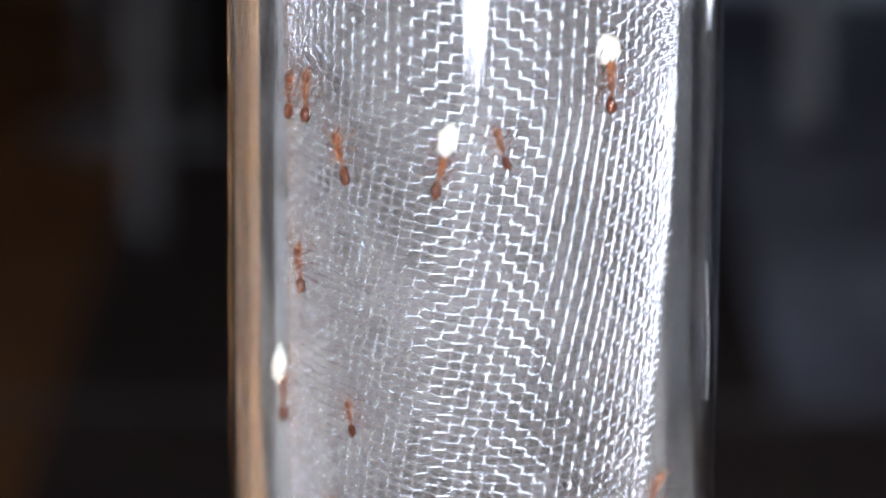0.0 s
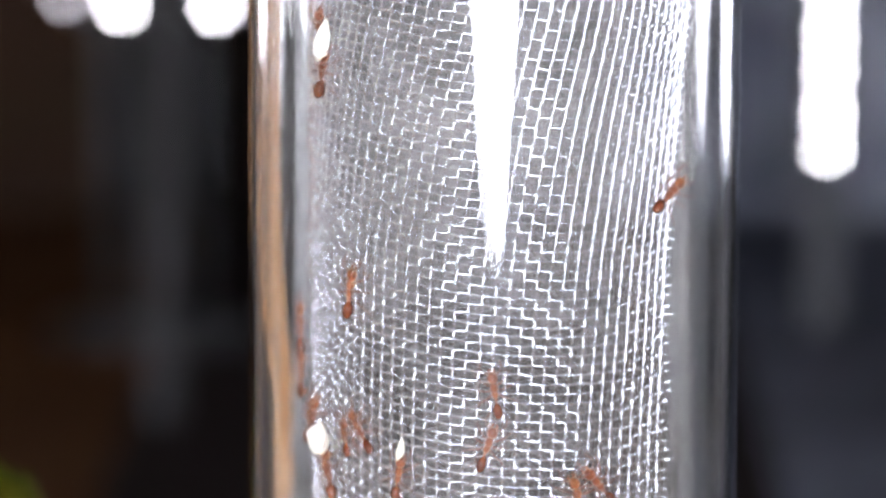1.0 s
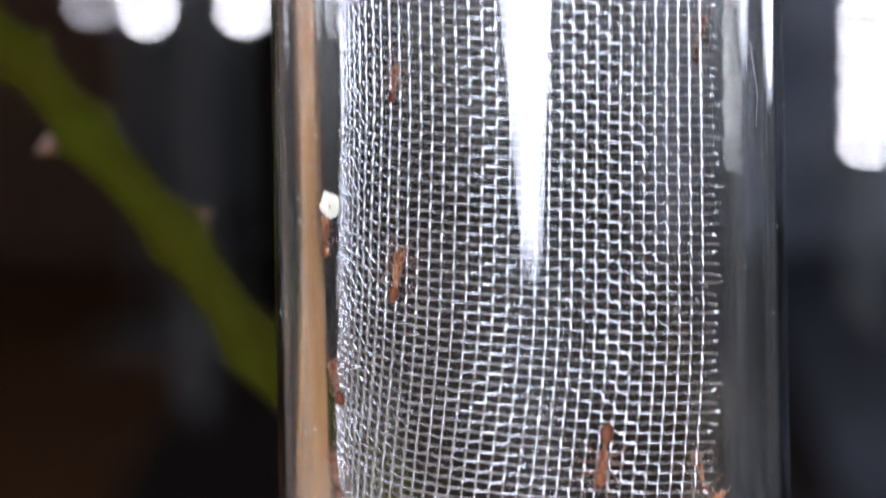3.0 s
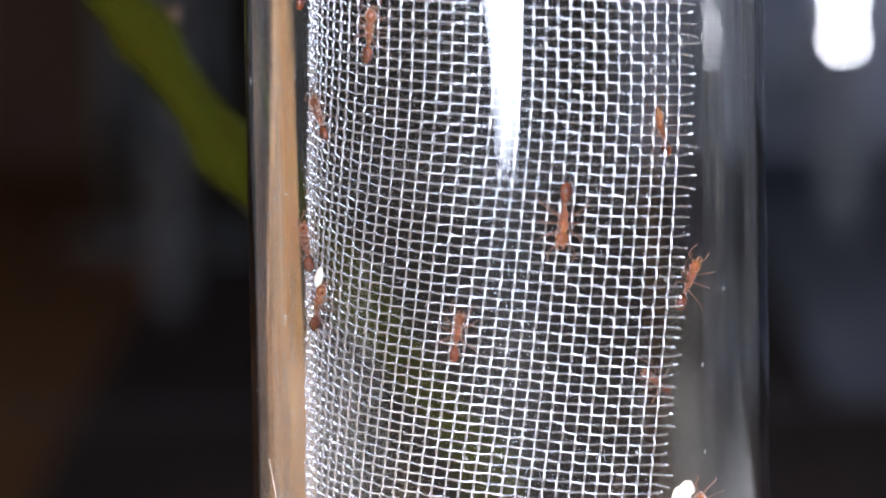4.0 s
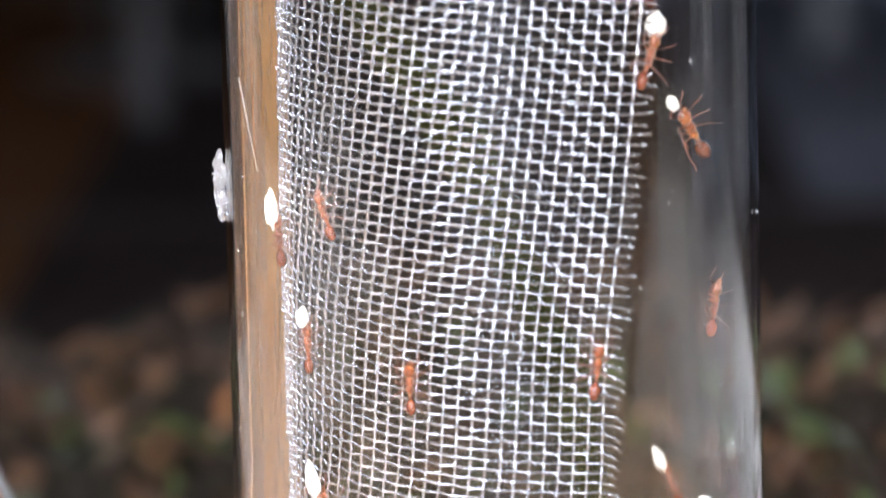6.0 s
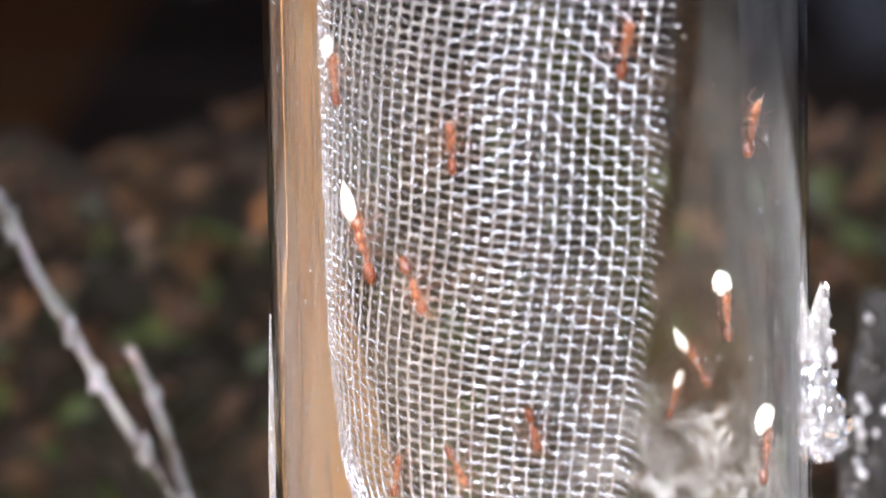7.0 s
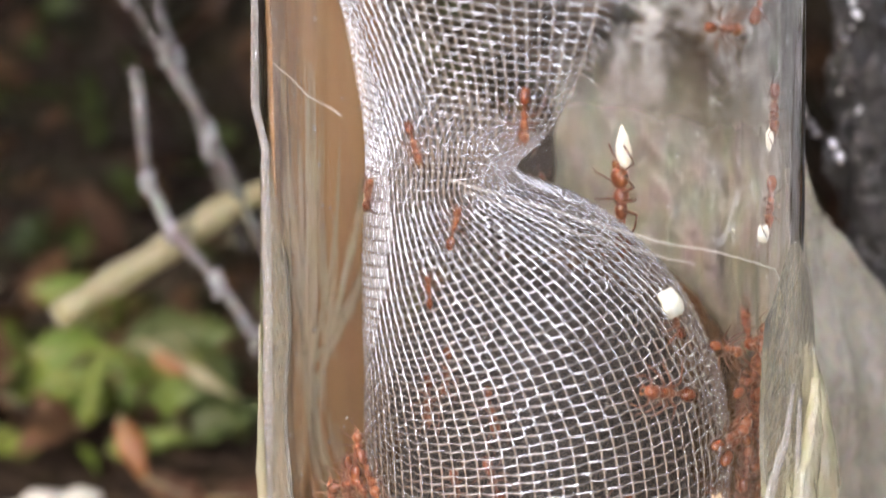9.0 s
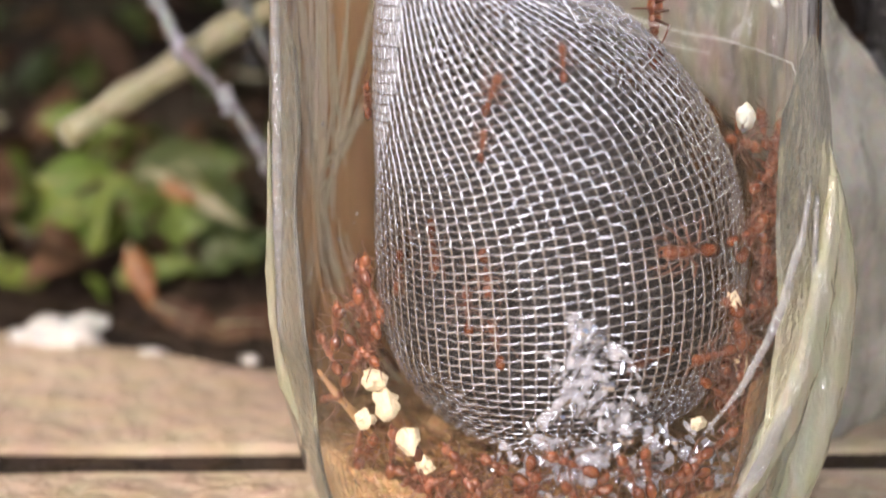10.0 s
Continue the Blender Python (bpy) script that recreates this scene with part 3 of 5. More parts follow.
    return [np.array([np.interp(u, run, cols[:, k]) for k in range(8)]) for u in np.arange(0, run[-1], .575)]


def ring_point(c, angle, off=0.0):
    """The point at an angle on a ring: 0 to the right, 90 to the front, 180 to the left."""
    q, lean = radians(angle), radians(c[3])
    u, w = (c[4] + off) * math.cos(q), (c[5] + off) * math.sin(q)
    flat = max(0.0, min(1.0, (150 - c[2]) / 30, (c[2] - 42) / 6))
    if angle < 90 and flat and c[6] < 85:
        end, turn = radians(90 - c[6]), radians(90 - angle)
        u += flat * ((c[4] + off) * math.sin(end) * turn / end - u)
        w += flat * ((c[5] + off) * math.cos(turn * .65) - w)
    return c[0] + u * math.cos(lean), c[1] - w, c[2] + u * math.sin(lean)


def woven(pts, w):
    """Rounds a zigzag of nodes into level crests and steep crossings."""
    out = []
    for k, p in enumerate(pts):
        p = Vector(p)
        if 0 < k < len(pts) - 1:
            a, b = Vector(pts[k - 1]), Vector(pts[k + 1])
            lift = (p - (a + b) / 2) * w * .8
            out += [p + (a - p) * w + lift, p + (b - p) * w + lift]
        else:
            out.append(p)
    return out


def wire_roll():
    """One woven sheet: an open roll with a frayed edge, drawn together at the neck and closed below it as a bag."""
    roll = thing("wire_mesh_roll", "rolled silver woven wire mesh inside the tube", "wire mesh")
    ROWS, N = rings(), 84

    def angle(i, c):
        return c[6] + (c[7] - c[6]) * i / N

    def used(i, c):
        return angle(i, c) <= (171 if c[2] > 45 else 171 + (45 - c[2]) * 6 + max(0, 38.5 - c[2]) * 80)

    def node(i, j, off):
        c = ROWS[j]
        q = angle(i, c)
        keep = min(1.0, c[4] / 12.0) ** 2
        fold = keep * max(.25, math.sin(radians(q))) * (.36 * noise.noise(Vector((q * .016, c[2] * .03, 1.3))) + .05 * noise.noise(Vector((q * .07, c[2] * .1, 5.0))))
        x, y, z = ring_point(c, q, off + fold)
        return x, y, z + .3 * keep * noise.noise(Vector((q * .02, c[2] * .04, 9.0)))

    for i in range(N):
        run = []
        for j, c in enumerate(ROWS):
            if used(i, c):
                run.append(node(i, j, .03 if (i + j) % 2 else -.03))
            if len(run) > 2 and (not used(i, c) or j == len(ROWS) - 1):
                piece("warp_wire", mesh_of("warp_wire", *pipe(woven(run, .26), .074, 5), WIRE), roll)
                run = []
    # Extra dense, rougher wires whiten the folded edge as direct sun would.
    for i in range(2 * N):
        run = []
        for j, c in enumerate(ROWS):
            inside = 25 < c[2] < 48 and 130 + 2.9 * max(0, c[2] - 33) + 5.5 * max(0, 33 - c[2]) + 5 * noise.noise(Vector((c[2] * .9, 0, 2))) < angle(i / 2 + .25, c) < 190
            if inside:
                run.append(node(i / 2 + .25, j, -.3 + (.04 if (i + j) % 2 else -.04)))
            if not inside or c[2] < 25.6:
                if len(run) > 4:
                    piece("folded_wire", mesh_of("folded_wire", *pipe(woven(run, .26), .07, 5), WIREB), roll, "extra wire that whitens the sunlit folded edge")
                run = []
    for j, c in enumerate(ROWS):
        pts = []
        if c[2] > 42 or 10 < c[2] < 27:
            n0, n1 = Vector(node(0, j, 0)), Vector(node(1, j, 0))
            out = (n0 - n1).normalized()
            bend = Vector((rng.uniform(-.08, .08), rng.uniform(-.2, .2), rng.uniform(-.22, .1)))
            bend.z -= .45 * max(0, min(1, (82 - c[2]) / 22))
            L = rng.uniform(.75, 1.3) if c[2] > 42 else rng.uniform(.2, .6)
            pts = [tuple(n0 + out * L + bend * L), tuple(n0 + out * L * .5 + bend * L * .3)]
        pts += woven([node(i, j, -.11 if (i + j) % 2 else .11) for i in range(N + 1) if used(i, c)], .26)
        piece("weft_wire", mesh_of("weft_wire", *pipe(pts, .07, 5), WIRE), roll)


wire_roll()


def bag_filler():
    """Dark filler added inside the bag of wire, where only darkness shows."""
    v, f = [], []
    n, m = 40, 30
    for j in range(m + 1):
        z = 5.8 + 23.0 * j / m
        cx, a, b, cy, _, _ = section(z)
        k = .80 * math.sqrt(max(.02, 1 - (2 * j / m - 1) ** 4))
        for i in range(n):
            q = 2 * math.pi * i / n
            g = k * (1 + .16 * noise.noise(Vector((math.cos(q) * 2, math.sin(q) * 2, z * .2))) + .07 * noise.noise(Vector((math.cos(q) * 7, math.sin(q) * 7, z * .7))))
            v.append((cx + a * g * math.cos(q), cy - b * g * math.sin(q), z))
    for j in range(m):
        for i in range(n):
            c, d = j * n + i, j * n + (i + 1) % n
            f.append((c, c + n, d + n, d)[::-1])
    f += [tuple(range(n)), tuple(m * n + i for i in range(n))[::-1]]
    tagged(piece("dark_filler", mesh_of("dark_filler", v, f, FILLER)), "dark filler added to keep the wire bag's inside dark", "soil")


bag_filler()


# ---- glue, resin and fibres on the tube ----
def resin_flow(label, arc, top, thick, seed):
    """A thick clear run of resin on the outside of the tube, ridged lengthwise."""
    v, f = [], []
    nz, na = 44, 34
    for side in (0, 1):
        for j in range(nz + 1):
            for i in range(na + 1):
                t = i / na
                high = top * (.85 + .25 * noise.noise(Vector((t * 3.1, seed, 0))))
                z = .3 + (high - .3) * j / nz
                r0 = foot_r(z)
                q = arc[0] + (arc[1] - arc[0]) * t + 5 * noise.noise(Vector((z * .12, seed, t)))
                edge = math.sin(math.pi * t) ** .8 * (1 - j / nz) ** .55
                ridge = .5 + .55 * noise.noise(Vector((t * 5 + z * .03, seed, z * .06))) + .09 * noise.noise(Vector((t * 11, seed + 4, z * .16)))
                g = .02 if side == 0 else .03 + max(0, thick * 1.25 * edge * ridge)
                v.append(((r0 + g) * math.cos(radians(q)), -(r0 + g) * math.sin(radians(q)), z))
    w, half = na + 1, (na + 1) * (nz + 1)
    for j in range(nz):
        for i in range(na):
            a = j * w + i
            f.append((a, a + w, a + w + 1, a + 1)[::-1])
            f.append((a + half, a + half + w, a + half + w + 1, a + half + 1))
    for j in range(nz):
        for i, o in ((0, 0), (na, 1)):
            a = j * w + i
            q = (a, a + half, a + half + w, a + w)
            f.append(q if o else q[::-1])
    ob = piece("resin_run", mesh_of("resin_run", v, f, RESIN))
    ob.visible_shadow = False
    tagged(ob, label, "resin", "resin runs")


resin_flow("clear yellowish resin run down the tube's foot", (150, 222), 36, .6, 1.0)
resin_flow("thick clear resin sheet at the tube's foot", (-50, 36), 33, 2.4, 6.0)


def lump(points, radii, seed, rough=.5, sides=18):
    """One uneven lump along a line."""
    P = [Vector(p) for p in points]
    fine, rad = [], []
    n = len(P) - 1
    for i in range(n * 5 + 1):
        k, t = min(i // 5, n - 1), i / 5 - min(i // 5, n - 1)
        fine.append(P[k].lerp(P[k + 1], t))
        rad.append(radii[k] + (radii[k + 1] - radii[k]) * t)
    v, f = pipe(fine, rad, sides)
    out = []
    for i, p in enumerate(v):
        c, p = fine[min(i // sides, len(fine) - 1)], Vector(p)
        g = 1 + rough * (noise.noise(p * 1.1 + Vector((seed, 0, 0))) + .6 * noise.noise(p * 2.7 + Vector((0, seed, 0))))
        out.append(tuple(c + (p - c) * g))
    return out, f


def glue_dab(label, points, radii, seed):
    """A ragged dab: a clear body and the crumpled glinting flakes on it."""
    dab = thing("glue_dab", label, "glue", "glue dabs")
    piece("body", mesh_of("body", *lump(points, radii, seed, .7, 30), GLUE), dab, "clear glue body")
    r = random.Random(seed)
    for k in range(64 if seed == 3 else 12):
        t = r.random() ** .55 * (len(points) - 1.01)
        i = int(t)
        c = Vector(points[i]).lerp(Vector(points[i + 1]), t - i)
        w = (radii[i] + (radii[i + 1] - radii[i]) * (t - i)) * 1.05
        q = r.uniform(-2.9, .3)
        g = r.uniform(.15, .45) * (1 if seed == 3 else .5)
        v, f = blob((c.x + w * math.cos(q), c.y + w * math.sin(q), c.z), (g, g * .5, g * r.uniform(.5, 1.5)), 5, 3, 1.3, 1.9, k * 1.7)
        piece("flake", mesh_of("flake", v, f, GLINT if k % 2 else FOIL, False), dab, "glinting crumpled flake")


glue_dab("ragged clear hot glue dab on the tube", [(16.5, -2.2, 57.6), (16.4, -2.2, 55.5), (16.3, -2.2, 53), (16.5, -2.2, 50.5), (16.7, -2.2, 48.5), (16.2, -2.2, 46.9)], [.15, .5, .75, 1.0, 1.25, .3], 3)
glue_dab("small clear hot glue dab on the tube", [(-15.95, -1.5, 80.6), (-16.1, -1.5, 79.8), (-15.9, -1.5, 79), (-16.1, -1.5, 78.2), (-15.9, -1.5, 77.3), (-16.05, -1.5, 76.4)], [.1, .28, .42, .22, .42, .1], 11)


def resin_ridge(label, points, radii, seed, mat):
    ob = piece("resin_ridge", mesh_of("resin_ridge", *lump(points, radii, seed, .35 if mat is not RIDGE else .2), mat))
    return tagged(ob, label, "resin", "resin runs")


resin_ridge("milky greenish resin ridge down the tube's foot", [(16.4, -3.0, 24.0), (17.1, -3.4, 20), (17.4, -3.6, 15.5), (16.8, -3.8, 10), (15.2, -4, 4.5), (14.0, -4, 1.4)], [.15, .55, .9, 1.1, 1.2, 1.0], 21, RIDGE)
resin_ridge("thin milky resin ridge along the glass foot", [(15.6, -6.4, 21.6), (15.4, -6.8, 16.4), (14.6, -8, 10.9), (12.2, -9.5, 5.9), (9.6, -10, 2.4)], [.1, .25, .35, .4, .3], 33, GLUE)
resin_ridge("thin wavy line of clear resin down the tube", [(-15.6, -5.2, 57), (-15.8, -5, 48), (-16.0, -4.6, 39), (-15.4, -5.6, 36.7), (-15.5, -5.6, 28), (-15.6, -5.6, 21.6), (-15.7, -4.6, 11)], [.06, .2, .26, .22, .26, .3, .15], 41, GLUE)


STRAND = material("cream_strand", (0.74, 0.61, 0.42), 0.12, 0, 0.3, 200, 0.5, (0.56, 0.42, 0.24), (1, 1, .2), Transmission_Weight=0.6)
def foot_strands():
    """Soft cream folds that run down the film and gather along the tube's foot."""
    r = random.Random(12)
    for k in range(18):
        q0, q1 = r.uniform(186, 236), r.uniform(192, 214)
        top, low = r.uniform(27, 42), r.uniform(13, 20)
        pts = []
        for j in range(15):
            t = j / 14
            z = top + (low - top) * t
            q = radians(q0 + (q1 - q0) * t * t + 3 * noise.noise(Vector((k * 3.1, t * 2, 0))))
            w = foot_r(z) - 1.05
            pts.append((w * math.cos(q), -w * math.sin(q), z))
        g = r.uniform(.08, .3)
        resin_ridge("thin cream fold of dried resin in the tube's foot", pts, [g * math.sin(math.pi * (j + .4) / 15.5) + .02 for j in range(15)], 50 + k, STRAND)
    for k in range(7):
        pts = []
        top, low, q0 = 21 - 1.1 * k, 2.6 + .25 * k, 196 + 3.5 * k
        for j in range(15):
            t = j / 14
            z = top + (low - top) * t
            q = radians(q0 + (26 + 2 * k) * t * t + 2 * noise.noise(Vector((k * 2.3, t * 3, 4))))
            w = foot_r(z) - 1.15 - .35 * k * t
            pts.append((w * math.cos(q), -w * math.sin(q), z))
        g = r.uniform(.14, .34)
        resin_ridge("cream fold of dried resin along the tube's foot", pts, [g * math.sin(math.pi * (j + .6) / 15.5) + .03 for j in range(15)], 70 + k, STRAND if k % 3 else FILM)


foot_strands()
resin_ridge("brown strand of dried resin in the tube's foot", [(-13.2, -7.2, 11.6), (-12.0, -7.2, 9.9), (-10.4, -7.2, 7.8), (-8.1, -7.2, 4.6)], [.1, .25, .3, .2], 67, FILM)
resin_ridge("milky resin bead along the tube's foot", [(-16.0, -5.4, 26), (-16.1, -5.2, 20), (-16.2, -4.8, 16.8), (-16.1, -4.8, 13.4), (-15.5, -5, 9.9), (-13.6, -4.4, 5.6), (-9.6, -3.6, 2.4)], [.06, .18, .32, .22, .36, .42, .3], 71, RIDGE)
resin_ridge("curved glassy resin rim at the tube's foot", [(15.1, -8.0, 23.0), (14.6, -9.0, 20.0), (14.0, -9.8, 18.3), (13.5, -10.2, 16.3), (12.4, -11.4, 14.2), (10.8, -12.8, 11.8), (8.8, -13.6, 9.6)], [.08, .2, .26, .3, .24, .18, .08], 77, GLUE)
resin_ridge("milky greenish resin ridge down the tube's foot", [(16.6, -5.0, 22.4), (16.4, -6.0, 19.3), (15.8, -6.6, 15.9), (14.9, -7.4, 11.8), (13.0, -8, 7.7), (11.0, -8.2, 3.4)], [.25, .6, .85, 1.05, 1.1, .8], 83, RIDGE)


def smear():
    """Cloudy swirls of condensation inside the glass, and two added grey haze sheets."""
    m = bpy.data.materials.new("cloudy_smear")
    m.use_nodes = True
    nt = m.node_tree
    b = nt.nodes["Principled BSDF"]
    b.inputs["Base Color"].default_value, b.inputs["Roughness"].default_value = (.80, .79, .75, 1), .5
    co, n1, n2 = nt.nodes.new("ShaderNodeTexCoord"), nt.nodes.new("ShaderNodeTexNoise"), nt.nodes.new("ShaderNodeTexNoise")
    for n, sc, di in ((n1, 260, 2.2), (n2, 75, 1.0)):
        n.inputs["Scale"].default_value, n.inputs["Distortion"].default_value, n.inputs["Detail"].default_value = sc, di, 5
        nt.links.new(co.outputs["Object"], n.inputs["Vector"])
    mul = nt.nodes.new("ShaderNodeMath")
    mul.operation = "MULTIPLY"
    nt.links.new(n1.outputs["Fac"], mul.inputs[0])
    nt.links.new(n2.outputs["Fac"], mul.inputs[1])
    ramp = nt.nodes.new("ShaderNodeValToRGB")
    e = ramp.color_ramp.elements
    e[0].position, e[0].color, e[1].position, e[1].color = .22, (0, 0, 0, 1), .5, (.13, .13, .13, 1)
    nt.links.new(mul.outputs[0], ramp.inputs[0])
    nt.links.new(ramp.outputs[0], b.inputs["Alpha"])
    veil = m.copy()
    wisp, dist, thin, both = (nt.nodes.new("ShaderNodeTexNoise"), nt.nodes.new("ShaderNodeMath"), nt.nodes.new("ShaderNodeMapRange"), nt.nodes.new("ShaderNodeMath"))
    wisp.inputs["Scale"].default_value, wisp.inputs["Distortion"].default_value, wisp.inputs["Detail"].default_value = 210, 1.6, 2
    nt.links.new(co.outputs["Object"], wisp.inputs["Vector"])
    dist.operation = "COMPARE"
    dist.inputs[1].default_value, dist.inputs[2].default_value = .5, .022
    nt.links.new(wisp.outputs["Fac"], dist.inputs[0])
    nt.links.new(n2.outputs["Fac"], thin.inputs["Value"])
    thin.inputs["From Min"].default_value, thin.inputs["From Max"].default_value, thin.inputs["To Max"].default_value = .4, .62, .24
    both.operation = "MULTIPLY_ADD"
    nt.links.new(dist.outputs[0], both.inputs[0])
    nt.links.new(thin.outputs[0], both.inputs[1])
    nt.links.new(ramp.outputs[0], both.inputs[2])
    nt.links.new(both.outputs[0], b.inputs["Alpha"])
    veil.name = "thin_haze"
    for n in veil.node_tree.nodes:
        if n.type == "VALTORGB":
            n.color_ramp.elements[0].position, n.color_ramp.elements[0].color = .1, (.004, .004, .004, 1)
            n.color_ramp.elements[1].position, n.color_ramp.elements[1].color = .4, (.013, .013, .013, 1)
    haze = veil.copy()
    haze.name = "grey_haze"
    for n in haze.node_tree.nodes:
        if n.type == "VALTORGB":
            n.color_ramp.elements[0].position, n.color_ramp.elements[0].color = .1, (.06, .06, .06, 1)
            n.color_ramp.elements[1].position, n.color_ramp.elements[1].color = .4, (.28, .28, .28, 1)
    ht = haze.node_tree
    tc, sp, mr, mu = ht.nodes.new("ShaderNodeTexCoord"), ht.nodes.new("ShaderNodeSeparateXYZ"), ht.nodes.new("ShaderNodeMapRange"), ht.nodes.new("ShaderNodeMath")
    ht.links.new(tc.outputs["Object"], sp.inputs[0])
    ht.links.new(sp.outputs["Z"], mr.inputs["Value"])
    mr.inputs["From Min"].default_value, mr.inputs["From Max"].default_value = .112, .158
    mu.operation = "MULTIPLY"
    ht.links.new([n for n in ht.nodes if n.type == "VALTORGB"][0].outputs[0], mu.inputs[0])
    ht.links.new(mr.outputs[0], mu.inputs[1])
    ht.links.new(mu.outputs[0], ht.nodes["Principled BSDF"].inputs["Alpha"])
    # The last two arcs only add grey haze between the wires.
    for k, (a0, a1, z0, z1, dr) in enumerate(((-88, 24, 32, 48, 1.45), (-70, 10, 30, 46, 1.9), (-60, 44, 32, 46, 2.3), (205, 345, 98, 196, 1.5), (196, 340, 104, 199, 1.9))):
        v, f = [], []
        nz, na = 24, 40
        for j in range(nz + 1):
            for i in range(na + 1):
                t = i / na
                z = z0 + (z1 - z0) * j / nz + 4 * noise.noise(Vector((t * 4, k, j / nz)))
                q = radians(a0 + (a1 - a0) * t + 7 * noise.noise(Vector((j * .2, k, t))))
                r = tube_r(z) - dr + .25 * noise.noise(Vector((t * 6, j * .3, k)))
                v.append((r * math.cos(q), -r * math.sin(q), z))
        for j in range(nz):
            for i in range(na):
                a = j * (na + 1) + i
                f.append((a, a + 1, a + na + 2, a + na + 1))
        tagged(piece("condensation", mesh_of("condensation", v, f, (m, m, m, veil, haze)[k])), "cloudy whitish condensation and added haze on the tube's inner wall", "condensation", "condensation patches")


smear()


def fibres():
    """Loose threads lying across the wire roll."""
    for pts, r in (([(-4.5, -12.9, 36.6), (-1, -13.7, 35.6), (3, -13.9, 34.4), (7, -13.2, 33.0), (10.5, -11.2, 31.8), (13.8, -6.5, 29.5), (14.6, -3.5, 27.5)], .028),
                   ([(-3.8, -13.2, 36.0), (1, -13.9, 34.2), (6, -13.5, 32.6), (9, -12.2, 31.4)], .02),
                   ([(-14.6, -5.2, 41.6), (-12.5, -8.8, 40.6), (-10.5, -10.9, 39.8)], .02)):
        fine = []
        for i in range(len(pts) - 1):
            for s in range(6):
                p = Vector(pts[i]).lerp(Vector(pts[i + 1]), s / 6)
                fine.append(p + .12 * Vector((noise.noise(p * .6), noise.noise(p * .7), noise.noise(p * .5))))
        fine.append(Vector(pts[-1]))
        tagged(piece("nylon_thread", mesh_of("nylon_thread", *pipe(fine, r, 6), WEB)), "loose pale thread across the wire mesh", "thread", "threads")


fibres()


def gel_pile():
    pile = thing("gel_crystals", "heap of clear glassy gel crumbs, some metallic for glints, at the tube's bottom", "gel")
    for k in range(620):
        z = 2.5 + 14 * rng.random() ** 1.35
        x = 1.9 + .22 * (16.5 - z) + rng.gauss(0, .5 + (16.5 - z) * .26)
        if k > 440:
            z = rng.uniform(2.2, 8.5)
            x = rng.uniform(-3.5, 11)
        wall = foot_r(z) - 1.6
        y = -math.sqrt(max(1, wall * wall - x * x)) + rng.uniform(.3, 1.6)
        r = rng.uniform(.25, .7) if k % 4 == 0 else rng.uniform(.15, .42)
        spin = Matrix.Rotation(rng.uniform(-1.6, 1.6), 3, "Y") @ Matrix.Rotation(rng.uniform(-.6, .6), 3, "X")
        v, f = blob((x, y, z), (r, r * .5, r * rng.uniform(.35, .8)), 6, 3, 1.4, 1.9, k * 1.3, spin)
        # Every fourth crumb is metal and stands for a sun glint.
        piece("crumb", mesh_of("crumb", v, f, (GLINT, GEL, GLINT, FOIL)[k % 4], False), pile)


gel_pile()


def sediment():
    """Amber brown waste that has settled in the foot of the tube."""
    v, f = [], []
    n, m = 72, 14
    for j in range(m + 1):
        for i in range(n):
            q = 2 * math.pi * i / n
            x0, y0 = math.cos(q), math.sin(q)
            z = 4.2 + 2.2 * max(0, -x0) * (j / m) ** 2 + 1.0 * max(0, x0) * (j / m) ** 2
            z += 1.1 * noise.noise(Vector((x0 * j / m * 5, y0 * j / m * 5, 3))) + .5 * noise.noise(Vector((x0 * j / m * 14, y0 * j / m * 14, 7)))
            wall = foot_r(z) - .75
            v.append((wall * j / m * x0, wall * j / m * y0, z))
    low = len(v)
    for j in range(1, 5):
        for i in range(n):
            q = 2 * math.pi * i / n
            z = v[m * n + i][2] * (1 - j / 5) + 1.5 * j / 5
            wall = foot_r(z) - .75
            v.append((wall * math.cos(q), wall * math.sin(q), z))
    for j in range(m + 4):
        for i in range(n):
            a, b = j * n + i, j * n + (i + 1) % n
            f.append((a, a + n, b + n, b))
    f.append(tuple((m + 4) * n + i for i in range(n))[::-1])
    tagged(piece("sediment", mesh_of("sediment", v, f, AMBER)), "glossy amber brown waste settled in the tube's foot", "sediment")


sediment()


# ---- plants and litter behind the tube ----
def mound():
    v, f = [], []
    nx, ny = 110, 60
    for j in range(ny + 1):
        y = 58 + 150 * j / ny
        for i in range(nx + 1):
            x = -95 + 157 * i / nx
            h = 49 * (1 - math.exp(-((y - 58) / 28.0) ** 2)) * math.exp(-max(0, y - 130) ** 2 / 1500.0)
            h *= .82 + .25 * noise.noise(Vector((x * .016, y * .02, 1)))
            h += 4.5 * noise.noise(Vector((x * .09, y * .09, 4))) + 2.2 * noise.noise(Vector((x * .25, y * .25, 7)))
            h *= min(1, (x + 95) / 14, (62 - x) / 12)
            v.append((x, y, max(h, -.4)))
    for j in range(ny):
        for i in range(nx):
            a = j * (nx + 1) + i
            f.append((a, a + 1, a + nx + 2, a + nx + 1))
    tagged(piece("litter_mound", mesh_of("litter_mound", v, f, MOSS)), "mound of dark mossy leaf litter", "mound", kind="structure")


def mound_h(x, y):
    h = 49 * (1 - math.exp(-((y - 58) / 28.0) ** 2)) * math.exp(-max(0, y - 130) ** 2 / 1500.0) if y > 58 else 0
    h *= .82 + .25 * noise.noise(Vector((x * .016, y * .02, 1)))
    return h


def leaf_shape(L, W, curl, seed):
    v, f = [], []
    n = 8 if L < 6 else 28
    for i in range(n + 1):
        t = i / n
